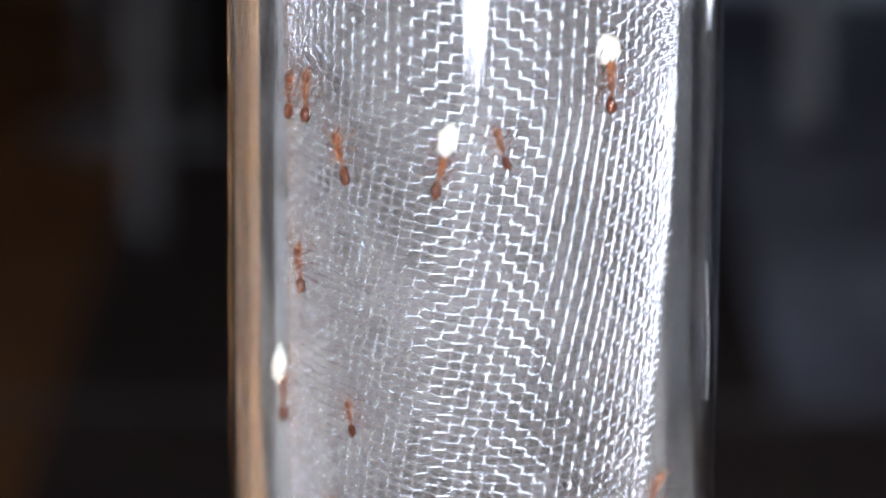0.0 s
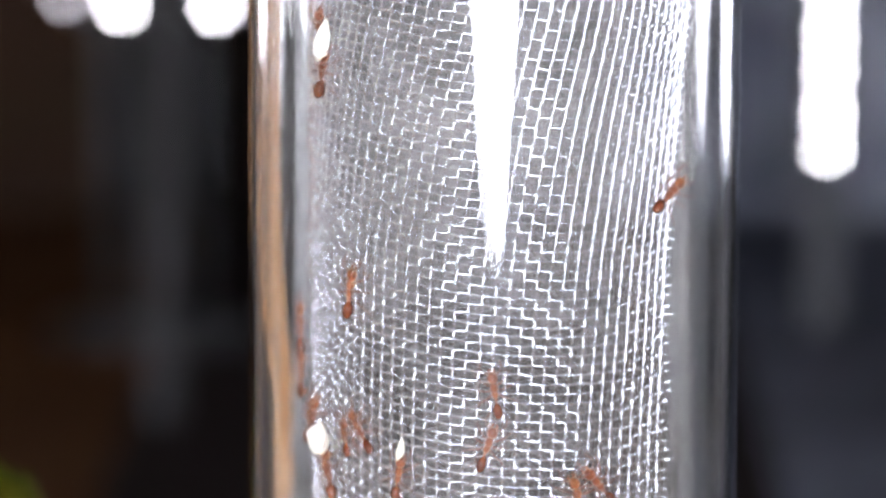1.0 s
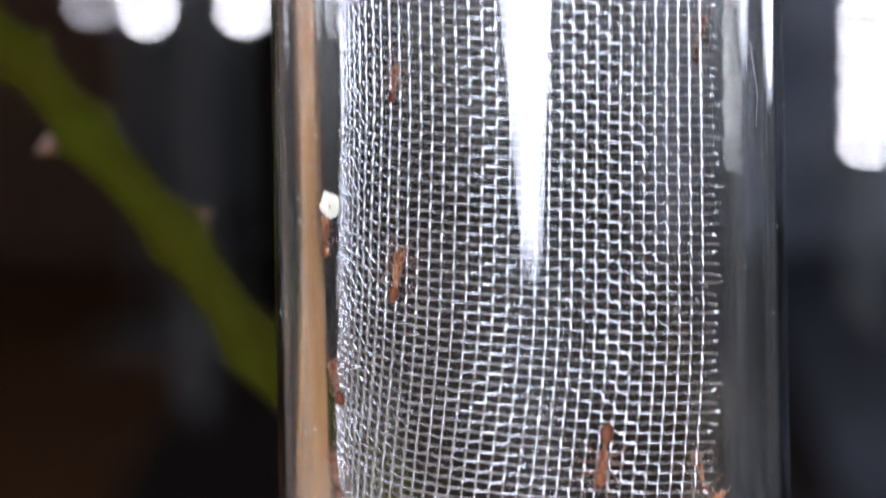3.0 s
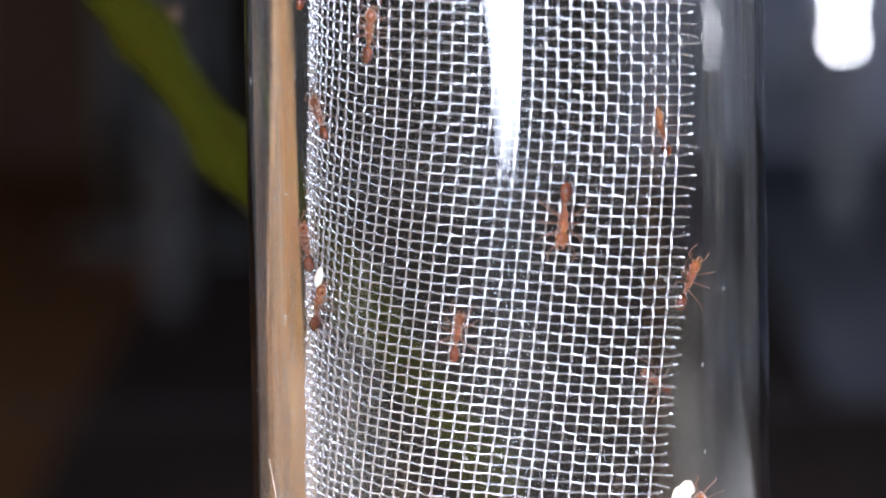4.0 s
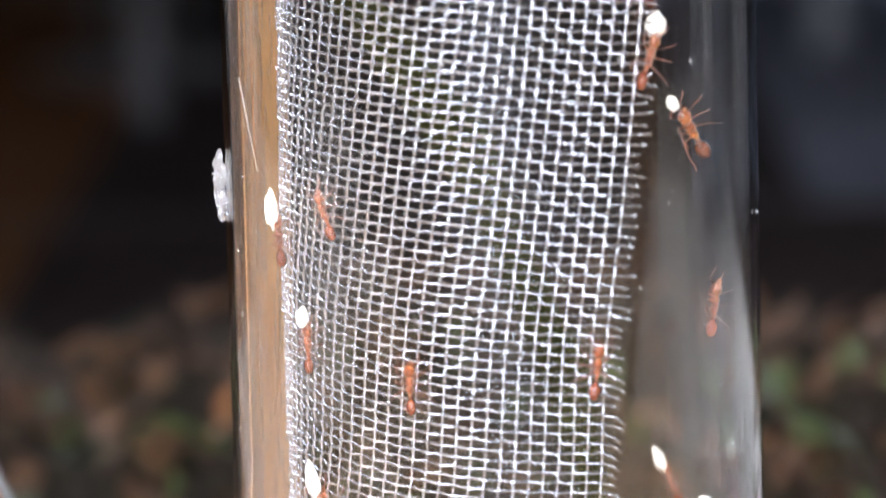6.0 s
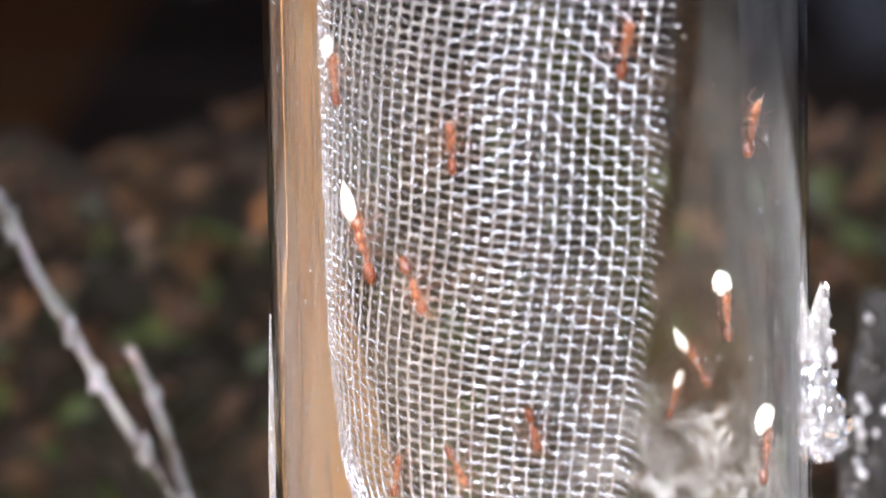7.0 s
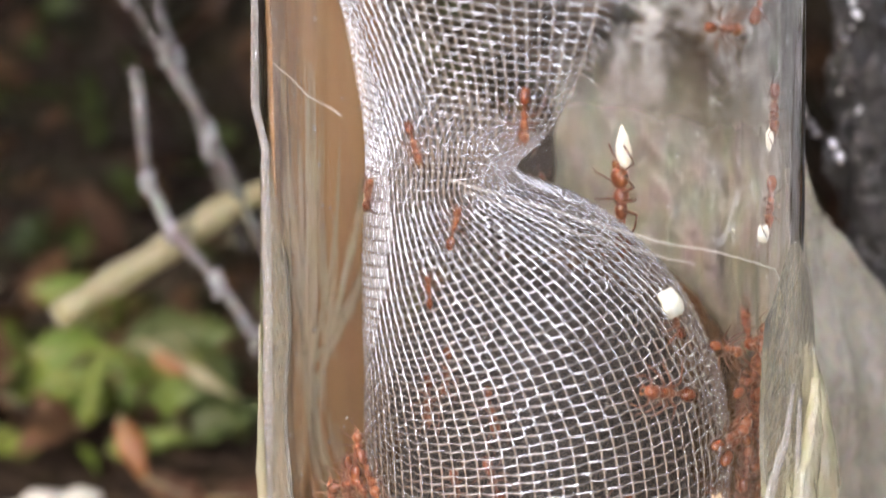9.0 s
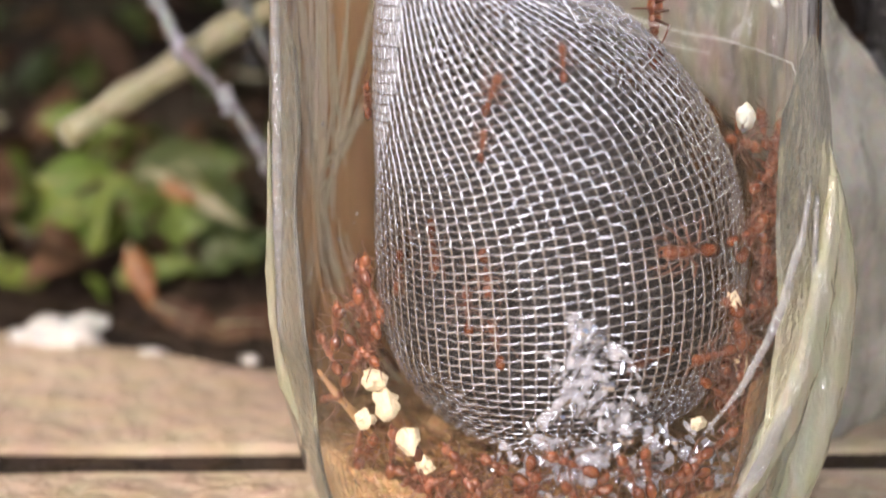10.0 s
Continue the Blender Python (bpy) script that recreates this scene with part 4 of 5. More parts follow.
        w = W * math.sin(math.pi * t ** .8) * (1 + .45 * noise.noise(Vector((t * 4, seed, 0))) + (.22 * noise.noise(Vector((t * 19, seed, 6))) if n > 8 else 0))
        z = curl * math.sin(t * 2.2) + .1 * L * noise.noise(Vector((t * 2, seed, 3)))
        v += [(L * t, -w, z + .25 * w), (L * t, 0, z), (L * t, w, z + .25 * w)]
    for i in range(n):
        for k in range(2):
            a = i * 3 + k
            f.append((a, a + 1, a + 4, a + 3))
    return v, f


def leaves():
    for name, label, mat, count, zone in (("leaf_litter", "brown and dry fallen leaves on the mound", LEAFB, 900, (-82, 82, 60, 125)),
                                          ("green_leaves", "small green leaves among the litter", LEAF, 520, (-82, 82, 60, 112)),
                                          ("orange_leaves", "small orange fallen leaves", LEAFO, 75, (-82, 82, 60, 105))):
        v, f = [], []
        for k in range(count):
            x, y = rng.uniform(*zone[:2]), rng.uniform(*zone[2:])
            L = rng.uniform(2, 5.5)
            m = pose(x, y, mound_h(x, y) + rng.uniform(.5, 4), rng.uniform(-50, 50), rng.uniform(-60, 40), rng.uniform(0, 360))
            s = leaf_shape(L, L * rng.uniform(.2, .38), rng.uniform(-1, 2), k)
            o = len(v)
            v += [tuple(m @ Vector(p)) for p in s[0]]
            f += [tuple(i + o for i in q) for q in s[1]]
        tagged(piece(name, mesh_of(name, v, f, mat)), label, "leaves", kind="stuff")


mound()
leaves()


def green_stalk():
    stalk = thing("green_stalk", "green plant stalk with swollen nodes", "stalk")
    P = [Vector(p) for p in ((-43, 46, 126), (-37, 45.5, 119), (-32.6, 45, 113.5), (-26, 45, 105.5), (-20.7, 45, 97.4), (-12, 46, 86), (-2, 50, 72), (6, 56, 52), (9, 60, 36))]
    fine, rad = [], []
    for i in range(len(P) - 1):
        for s in range(8):
            t = s / 8
            fine.append(P[i].lerp(P[i + 1], t))
            rad.append((1.25 if i == 0 else 1.75) + .8 * math.exp(-(min(t, 1 - t) / .16) ** 2))
    piece("stem", mesh_of("stem", *pipe(fine, rad, 12), STEM), stalk)
    for p, d in ((P[2], (-3.4, -.5, -1.6)), (P[3], (2.6, .4, 1.8)), (P[1], (2, 0, 1.4))):
        piece("bud", mesh_of("bud", *pipe([p, p + Vector(d) * .6, p + Vector(d)], [1.1, .8, .15], 8), BUD), stalk, "small reddish bud")


def stalk(name, label, pts, r, mat, joints=True):
    twig = thing(name, label, "twig", "twigs")
    P = [Vector(p) for p in pts]
    fine, rad = [], []
    for i in range(len(P) - 1):
        for s in range(6):
            p = P[i].lerp(P[i + 1], s / 6)
            fine.append(p + .25 * Vector((noise.noise(p * .3), noise.noise(p * .31 + Vector((5, 0, 0))), noise.noise(p * .29))))
            rad.append(r * (1 + .35 * noise.noise(p * .35)))
    fine.append(P[-1])
    rad.append(r)
    piece("stem", mesh_of("stem", *pipe(fine, rad, 9), mat), twig)
    if not joints:
        d = (P[0] - P[1]).normalized()
        piece("cut_end", mesh_of("cut_end", *pipe([P[0] + d * .01, P[0] + d * .25, P[0] + d * .4], [r * 1.02, r * .98, r * .6], 12), DRAPE), twig, "pale cut end")
    for p in (P[1:-1] if joints else ()):
        piece("node", mesh_of("node", *blob(tuple(p), (r * 1.2, r * 1.15, r * 2.2), 12, 9, .9, 2.2, p.x), KNOT), twig, "pale swollen joint")


green_stalk()
stalk("grey_stalk", "thin shiny grey dry stalk leaning by the tube", [(-42, 30, 67), (-37.6, 30, 59.7), (-35.6, 30, 55), (-32, 30, 47.7), (-30.3, 30, 44.3), (-27.2, 30, 39), (-24.8, 30, 34.9), (-22, 31, 29), (-15, 33, 12)], .46, STALK)
stalk("grey_stalk", "thin grey dry stalk beside another", [(-28.1, 30.6, 46.3), (-26.7, 31, 42.9), (-24.1, 31.2, 34.1), (-22, 31.5, 27.7), (-20, 34, 20)], .42, STALK)
stalk("grey_stalk", "bent grey dry stalk crossing a straw twig", [(-26.6, 29, 34.1), (-26.1, 28.8, 26.2), (-24.6, 28.5, 22.8), (-21.4, 28.2, 19.2), (-18.9, 28, 15), (-14, 28, 8), (-11, 28, 0)], .42, STALK)
stalk("straw_twig", "pale cut straw twig lying in the litter", [(-32.6, 30, 16.3), (-26.5, 31, 20), (-20.4, 32, 23.7), (-10, 36, 28)], 1.0, STRAW, False)


def big_leaf(label, at, L, W, mat):
    ob = piece("broad_leaf", mesh_of("broad_leaf", *leaf_shape(L, W, 1.2, at.translation.x), mat))
    ob.matrix_basis = Matrix.LocRotScale(at.translation * MM, at.to_quaternion(), None)
    so = ob.modifiers.new("thick", "SOLIDIFY")
    so.thickness = 0.12 * MM
    rib = [(L * t / 8, 0, 1.2 * math.sin(t / 8 * 2.2) + .1 * L * noise.noise(Vector((t / 4, at.translation.x, 3))) + .05) for t in range(9)]
    piece("midrib", mesh_of("midrib", *pipe(rib, [.16 - .015 * t for t in range(9)], 6), STRAW), ob, "pale midrib")
    tagged(ob, label, "leaf", "broad leaves")


big_leaf("broad yellow-green leaf in the litter", pose(-37.5, 48, 8.5, 60, 12, 0), 8, 2.1, LEAFY)
big_leaf("yellow-green leaf lying on another", pose(-36.8, 47, 5.6, 68, -24, 8), 7.4, 1.7, LEAFY)
big_leaf("curled yellow-green leaf in the litter", pose(-33.5, 46.5, 3.0, 50, -62, 0), 6.6, 1.5, LEAFY)
big_leaf("small pale green leaf in the litter", pose(-31.5, 45, 1.6, 70, -12, 0), 6.2, 1.1, LEAFY)
big_leaf("narrow green leaf in the litter", pose(-38, 54, 11.5, 70, 8, 0), 7, 1.4, LEAFY)
big_leaf("broad dark green leaf in the litter", pose(-31, 52, 7.5, 62, -6, 0), 9, 2.3, LEAF)
big_leaf("dark green leaf in the litter", pose(-29, 51, 4.6, 72, 22, 0), 8.6, 2.0, LEAF)
big_leaf("dark green leaf hanging in the litter", pose(-26.5, 50, 9.0, 60, 58, 0), 8, 1.8, LEAF)
big_leaf("dark green leaf in the litter", pose(-28, 50, 1.4, 70, -14, 0), 8.4, 1.7, LEAF)
big_leaf("orange dead leaf at the board's edge", pose(-30.3, 43, 5.0, 75, 72, 0), 5.4, 1.0, LEAFO)
big_leaf("thin yellow leaf blade among green leaves", pose(-29.2, 47, 9.6, 75, 32, 0), 9, .55, STRAW)
big_leaf("orange dead leaf among green leaves", pose(-28.2, 46.6, 8.6, 75, 30, 0), 3.2, .75, LEAFO)
big_leaf("brown dead leaf at the board's edge", pose(-28, 37, 2.2, 65, 25, 0), 7, 1.3, LEAFB)
big_leaf("brown dead leaf at the board's edge", pose(-23, 34, 1.6, 65, 10, 30), 6, 1.4, LEAFB)
big_leaf("reddish dead leaf in the litter", pose(-45, 46, 8, 65, 10, 0), 7, 1.5, LEAFB)


def broad_litter():
    for name, label, mat, count in (("green_leaf_heap", "tangled green leaves at the mound's foot", LEAFY, 60), ("dead_leaf_heap", "tangled brown dead leaves at the mound's foot", LEAFB, 50), ("pale_leaf_heap", "pale dry grass blades at the mound's foot", STRAW, 26)):
        v, f = [], []
        for k in range(count):
            x = rng.uniform(-58, -19) if k % 4 else rng.uniform(19, 52)
            y = rng.uniform(46, 70)
            L = rng.uniform(3, 7)
            wide = rng.uniform(.22, .42) if mat is not STRAW else .07
            m = pose(x, y, mound_h(x, y) + rng.uniform(0, 8), rng.uniform(-80, 80), rng.uniform(-70, 50), rng.uniform(0, 360))
            s = leaf_shape(L, L * wide, rng.uniform(-2, 3), k + 50)
            o = len(v)
            v += [tuple(m @ Vector(p)) for p in s[0]]
            f += [tuple(i + o for i in q) for q in s[1]]
        tagged(piece(name, mesh_of(name, v, f, mat)), label, "leaves", kind="stuff")


broad_litter()


def droplets():
    """Fine water droplets on the glass."""
    v, f = [], []
    for k in range(260):
        a = rng.choice((rng.uniform(10, 60), rng.uniform(135, 172), rng.uniform(20, 160)))
        z = rng.uniform(8, 130) if k % 3 else rng.uniform(8, 60)
        r = tube_r(z) + .02 if k % 2 else tube_r(z) - 1.28
        g = rng.uniform(.03, .10)
        s = blob((r * math.cos(radians(a)), -r * math.sin(radians(a)), z), (g, g, g * rng.uniform(1, 2)), 8, 6)
        o = len(v)
        v += s[0]
        f += [tuple(i + o for i in q) for q in s[1]]
    tagged(piece("droplets", mesh_of("droplets", v, f, GLUE)), "fine water droplets and specks on the glass", "droplets", kind="stuff")
    for pts in ([(2.2, -16.0, 126.5), (4.4, -15.6, 128.6), (6.3, -15.0, 130.4)], [(13.6, -9, 124), (14.0, -8.2, 121), (13.9, -8.4, 119)], [(-14.9, -6.8, 85.5), (-14.2, -8, 82.5), (-13.8, -8.8, 80.4)], [(15.0, -6.2, 163), (15.3, -5.4, 158), (15.2, -5.6, 154)]):
        pts = [(x * (tube_r(z) + .03) / math.hypot(x, y), y * (tube_r(z) + .03) / math.hypot(x, y), z) for x, y, z in pts]
        tagged(piece("fine_hair", mesh_of("fine_hair", *pipe(pts, .012, 5), WEB)), "fine pale hair stuck to the glass", "hair", "hairs")


droplets()


def wet_bark():
    for pts, rad, seed in (([(22.5, 28, 50), (22, 27, 42), (21.8, 27, 34), (23, 27, 28), (25.5, 27, 20), (28, 27, 8), (29, 27, 0)], [.8, 1.4, 1.8, 2.6, 3.2, 3.6, 3.6], 4.0),):
        ob = piece("wet_bark", mesh_of("wet_bark", *lump(pts, rad, seed, .7, 30), HUSK))
        tagged(ob, "wet glossy grey bark behind the tube", "bark")
        # Metal beads added here stand for the sun's glints on wet bark.
        me = mesh_of("glint_bead", *blob((0, 0, 0), (.30, .22, .38), 10, 7, .5, 1.7, 2), BEAD)
        for k in range(46):
            i = rng.randrange(len(pts) - 1)
            c = Vector(pts[i]).lerp(Vector(pts[i + 1]), rng.random())
            q, r = rng.uniform(-2.6, .2), rad[i]
            b = piece("glint_bead", me, ob, "metal bead standing for a wet glint")
            b.matrix_basis = pose((c.x + r * math.cos(q)) * MM, (c.y + r * math.sin(q)) * MM, c.z * MM, rng.uniform(-40, 40), rng.uniform(-40, 40), rng.uniform(0, 360))
            g = rng.choice((.3, .4, .5, .7, .9))
            b.scale = (g, g, g * rng.uniform(.7, 1.8))


def bead_spikes():
    """Dry spikes hung with metal beads for glints beside the wet bark."""
    me = mesh_of("glint_bead", *blob((0, 0, 0), (.36, .3, .4), 12, 8, .6, 1.8, 5), BEAD)
    r = random.Random(4)
    for pts, n, g0 in (([(21.4, 25, 43.4), (21.1, 25, 40), (20.9, 25, 36.4), (20.6, 26, 26)], 9, .85), ([(22.7, 25, 42.6), (22.2, 25, 40), (21.0, 25.4, 34), (20.8, 26, 24)], 4, .8),
                       ([(17.6, 26, 31.6), (18.8, 26, 30.4), (20.4, 26, 28.4), (22, 27, 22)], 6, .95), ([(21.5, 28, 33), (22.6, 28, 29.5), (23.4, 28, 26), (24, 28, 18)], 8, 1.0)):
        spike = thing("dry_spike", "dry dark plant spike hung with glinting beads", "twig", "bead spikes")
        piece("stem", mesh_of("stem", *pipe(pts, [.12, .16, .2, .25], 7), HUSK), spike)
        for k in range(n):
            t = 2 * k / (n - 1) * .999
            i = int(t)
            c = Vector(pts[i]).lerp(Vector(pts[i + 1]), t - i)
            b = piece("glint_bead", me, spike, "metal bead standing for a wet glint")
            b.matrix_basis = pose((c.x + r.uniform(-.3, .3)) * MM, (c.y - .25) * MM, (c.z + r.uniform(-.1, .1)) * MM, r.uniform(-30, 30), r.uniform(-30, 30), r.uniform(0, 360))
            g = g0 * r.uniform(.6, 1.15)
            b.scale = (g, g, g)


def plastic_drape():
    v, f = [], []
    nz, na = 40, 20
    for j in range(nz + 1):
        for i in range(na + 1):
            t = i / na
            z = .4 + (30 - 8 * t - 5 * t ** 3 + 2.4 * noise.noise(Vector((t * 5, 1.5, 0)))) * j / nz
            x = 17.5 + 5.2 * t + 2.6 * math.sin(z * .12 + .4) * (.3 + t) + .6 * noise.noise(Vector((t * 4, z * .15, 2)))
            y = 12 + 7 * t + 1.6 * noise.noise(Vector((t * 3, z * .1, 7)))
            v.append((x, y, z))
    for j in range(nz):
        for i in range(na):
            a = j * (na + 1) + i
            f.append((a, a + 1, a + na + 2, a + na + 1))
    ob = piece("plastic_drape", mesh_of("plastic_drape", v, f, DRAPE))
    so = ob.modifiers.new("thick", "SOLIDIFY")
    so.thickness = 0.25 * MM
    edge = [Vector(v[nz * (na + 1) + i]) for i in range(na + 1)]
    piece("rolled_edge", mesh_of("rolled_edge", *pipe(edge, [.22 + .1 * noise.noise(p) for p in edge], 8), DRAPE), ob)
    for i in (6, 12, 17):
        fold = [Vector(v[j * (na + 1) + i]) + Vector((0, -.1, 0)) for j in range(0, nz + 1, 2)]
        piece("crease", mesh_of("crease", *pipe(fold, [.05 + .16 * abs(noise.noise(p * .4)) for p in fold], 6), DRAPE), ob)
    tagged(ob, "milky clear plastic sheet standing behind the tube", "plastic")


def film_end(x):
    """The height at which the beige film ends and the brown waste begins."""
    return 28 - 11 * (x / 15.5) ** 2 if x > 0 else 28 - 14 * min(1, -x / 9.0) - 1.2 * max(0, -x - 9)


def waste_lining():
    """Brown waste smeared over the back of the tube's foot."""
    v, f = [], []
    nz, na = 36, 70
    for i in range(na + 1):
        q = 212 + 188 * i / na
        x = 15.3 * math.cos(radians(q))
        top = min(film_end(x), 24.5) + 1.2 * noise.noise(Vector((i * .12, 2, 0))) + .5 * noise.noise(Vector((i * .5, 2, 3))) + .5
        if q > 352:
            top -= .22 * (q - 352)
        for j in range(nz + 1):
            z = 2.6 + (top - 2.6) * j / nz
            r = foot_r(z) - .95 + .14 * noise.noise(Vector((i * .3, z * .35, 9)))
            v.append((r * math.cos(radians(q)), -r * math.sin(radians(q)), z))
    for i in range(na):
        for j in range(nz):
            a = i * (nz + 1) + j
            f.append((a, a + 1, a + nz + 2, a + nz + 1))
    ob = piece("waste_lining", mesh_of("waste_lining", v, f, WASTE))
    so = ob.modifiers.new("thick", "SOLIDIFY")
    so.thickness = 0.1 * MM
    tagged(ob, "brown damp waste smeared inside the tube's foot", "waste")


def pale_film():
    v, f = [], []
    nz, na = 40, 30
    for j in range(nz + 1):
        for i in range(na + 1):
            t = i / na
            q = -84 + 92 * t + 3 * noise.noise(Vector((j * .1, t * 2, 1)))
            low = film_end(15.4 * math.cos(radians(q))) + .6 * noise.noise(Vector((t * 6, 3, 1)))
            z = low + (39 - low) * j / nz
            r = foot_r(z) - 1.1 + .3 * noise.noise(Vector((t * 5, z * .07, 2)))
            v.append((r * math.cos(radians(q)), -r * math.sin(radians(q)), z + 2.5 * noise.noise(Vector((t * 4, 0, 8))) * j / nz))
    for j in range(nz):
        for i in range(na):
            a = j * (na + 1) + i
            f.append((a, a + 1, a + na + 2, a + na + 1))
    ob = piece("pale_film", mesh_of("pale_film", v, f, PALE))
    so = ob.modifiers.new("thick", "SOLIDIFY")
    so.thickness = 0.12 * MM
    tagged(ob, "creased beige film inside the tube's foot", "film")


wet_bark()
bead_spikes()
plastic_drape()
pale_film()
waste_lining()


def stones():
    for x, y, z, r in ((-33.6, 35.5, -.4, 2.0), (-36.6, 36, -.6, 1.2), (-27.8, 32.6, -.5, .7), (-20.5, 30, 0, .5), (34, 30, 0, 3)):
        v, f = blob((0, 0, r * .45), (r * 1.25, r * .9, r * .6), 16, 10, .9, 1.5, x)
        ob = piece("pale_stone", mesh_of("pale_stone", v, f, STONE))
        ob.matrix_basis = pose(x * MM, y * MM, z * MM)
        tagged(ob, "small pale stone at the board's edge", "stone", "stones")


stones()


# ---- ants and larvae ----
def ant_base():
    ant = thing("ant", "reddish amber worker ant", "ant", "ants")
    piece("head", mesh_of("head", *joined(blob((1.55, 0, .62), (.52, .45, .40), 14, 9, .08, 2), *[pipe([(1.95, s * .2, .5), (2.2, s * .22, .45), (2.32, s * .05, .42)], [.1, .08, .03], 6) for s in (-1, 1)]), ANT), ant)
    piece("thorax", mesh_of("thorax", *joined(blob((.72, 0, .62), (.47, .34, .35), 12, 8, .1, 2), blob((.12, 0, .58), (.44, .29, .3), 12, 8, .1, 2)), ANT), ant)
    piece("petiole", mesh_of("petiole", *joined(blob((-.36, 0, .56), (.16, .13, .2), 10, 7), blob((-.62, 0, .54), (.15, .15, .17), 10, 7)), ANT), ant)
    piece("gaster", mesh_of("gaster", *blob((-1.35, 0, .58), (.72, .46, .44), 14, 10, .05, 2), GASTER), ant, "dark banded gaster")
    for s in (-1, 1):
        piece("eye", mesh_of("eye", *blob((1.6, s * .43, .72), (.11, .05, .1), 8, 6), EYE), ant, "small black eye")
        piece("antenna", mesh_of("antenna", *pipe([(1.85, s * .16, .75), (2.15, s * .72, 1.0), (2.55, s * .9, .75), (3.0, s * .78, .55)], [.05, .045, .05, .06], 5), LEG), ant)
        for x, dx, L in ((.85, 1.0, 1.0), (.55, .05, 1.05), (.2, -1.15, 1.25)):
            pts = [(x, s * .2, .5), (x + dx * .25, s * .55 * L, 1.0), (x + dx * .6, s * 1.1 * L, .55), (x + dx * .95, s * 1.4 * L, .08), (x + dx * 1.15, s * 1.55 * L, .03)]
            piece("leg", mesh_of("leg", *pipe(pts, [.08, .075, .055, .04, .025], 5), LEG), ant)
    return ant


ANT_BASE = ant_base()
LARVA_MESH = [mesh_of("cream_larva", *blob((0, 0, 0), r, 14, 10, .4, 1.9, 3.0 + 5 * k), LARVA) for k, r in enumerate(((1.1, .6, .52), (1.2, .44, .4), (.85, .66, .55)))]


def surface(kind, angle, z):
    """Place and outward normal on the wire roll (m) or the inner wall of the glass (g)."""
    q = radians(angle)
    if kind == "g":
        r = foot_r(z) - 1.2
        n = Vector((-math.cos(q), math.sin(q), 0))
        return Vector((r * math.cos(q), -r * math.sin(q), z)), n
    cx, a, b, cy, _, _ = section(z)
    p = Vector(on_roll(angle, z, -.3 if kind == "i" else .18))
    n = Vector((math.cos(q) / max(a, 1), -math.sin(q) / max(b, 1), 0)).normalized()
    return p, -n if kind == "i" else n


def placed(kind, angle, z, heading, lift=0.0, ahead=0.0):
    p, n = surface(kind, angle, z)
    f = Vector((0, 0, 1))
    f = (f - n * f.dot(n)).normalized()
    f = Matrix.Rotation(radians(heading), 3, n) @ f
    s = n.cross(f)
    m = Matrix((f, s, n)).transposed().to_4x4()
    m.translation = (p + n * lift + f * ahead) * MM
    return m


ANTS = [ANT_BASE] + [copy_thing(ANT_BASE, Matrix()) for _ in range(163)]
COUNT = [0]


def crawl(kind, size, heading, load, rows):
    """One ant that walks along rows of seconds, angle and height on the roll or the glass, with what it carries."""
    COUNT[0] += 1
    k = COUNT[0]
    ant = ANTS[k - 1]
    size *= 0.79
    lift = 0.0
    if kind == "m" and load == "-" and rows[-1][2] < 29 and 55 < rows[-1][1] < 160 and k % 4:
        kind, heading = "i", -heading
    ant.scale = (size, size, size)
    r = random.Random(k)
    if len(rows) == 1:
        heading = r.uniform(0, 360)
        rows = [(0, rows[0][1] + r.uniform(-5, 5), rows[0][2] + r.uniform(-.9, .9))]
        lift = r.uniform(0, 1.9) if kind == "m" and (rows[0][1] < 45 or rows[0][1] > 330) else 0.0
    if rows[0][0] > 0:
        rows = [(0.0, rows[0][1], rows[0][2])] + rows
    if rows[-1][0] < 10:
        rows = rows + [(10.0, rows[-1][1], rows[-1][2])]
    heading += r.uniform(-16, 16)
    wob = [heading + r.uniform(-9, 9) for _ in rows]
    walk(ant, [(t, placed(kind, a, z, w, lift)) for (t, a, z), w in zip(rows, wob)])
    if load in "Ll":
        larva = tagged(new("ant_larva", LARVA_MESH[k % 3]), "cream-white ant larva carried by an ant", "larva", "larvae")
        g = (1.0 if load == "L" else .6) * r.uniform(.85, 1.1)
        larva.scale = (g, g, g)
        walk(larva, [(t, placed(kind, a, z, w, .75 * size + .2, 2.75 * size)) for (t, a, z), w in zip(rows, wob)])


def crumbs():
    """Angular cream crumbs lying in the foot of the tube."""
    r = random.Random(5)
    for a, z, g in ((133, 12.0, 1.0), (130, 10.7, 1.1), (139, 9.2, .8), (125, 8.6, 1.0), (121, 7.2, .7), (44, 16.5, .7), (40, 12.5, .6), (52, 9.5, .6)):
        me = mesh_of("cream_crumb", *blob((0, 0, 0), (.8 * g, .66 * g, .55 * g), 8, 6, .9, 1.9, a), CRUMB, False)
        ob = new("cream_crumb", me)
        ob.matrix_basis = placed("g", a, z, r.uniform(0, 180), .55)
        tagged(ob, "angular cream food crumb at the tube's foot", "crumb", "crumbs")


crumbs()


def motions():
    crawl('m', 1, 0, 'L', [(0.0, 162.5, 153.6), (0.2, 159.5, 156.4), (0.3, 166.8, 155.7), (0.4, 146.6, 157.2), (0.5, 153.9, 156.6), (0.6, 157.3, 157.1), (0.7, 147.1, 158.0), (0.8, 148.3, 160.4)])
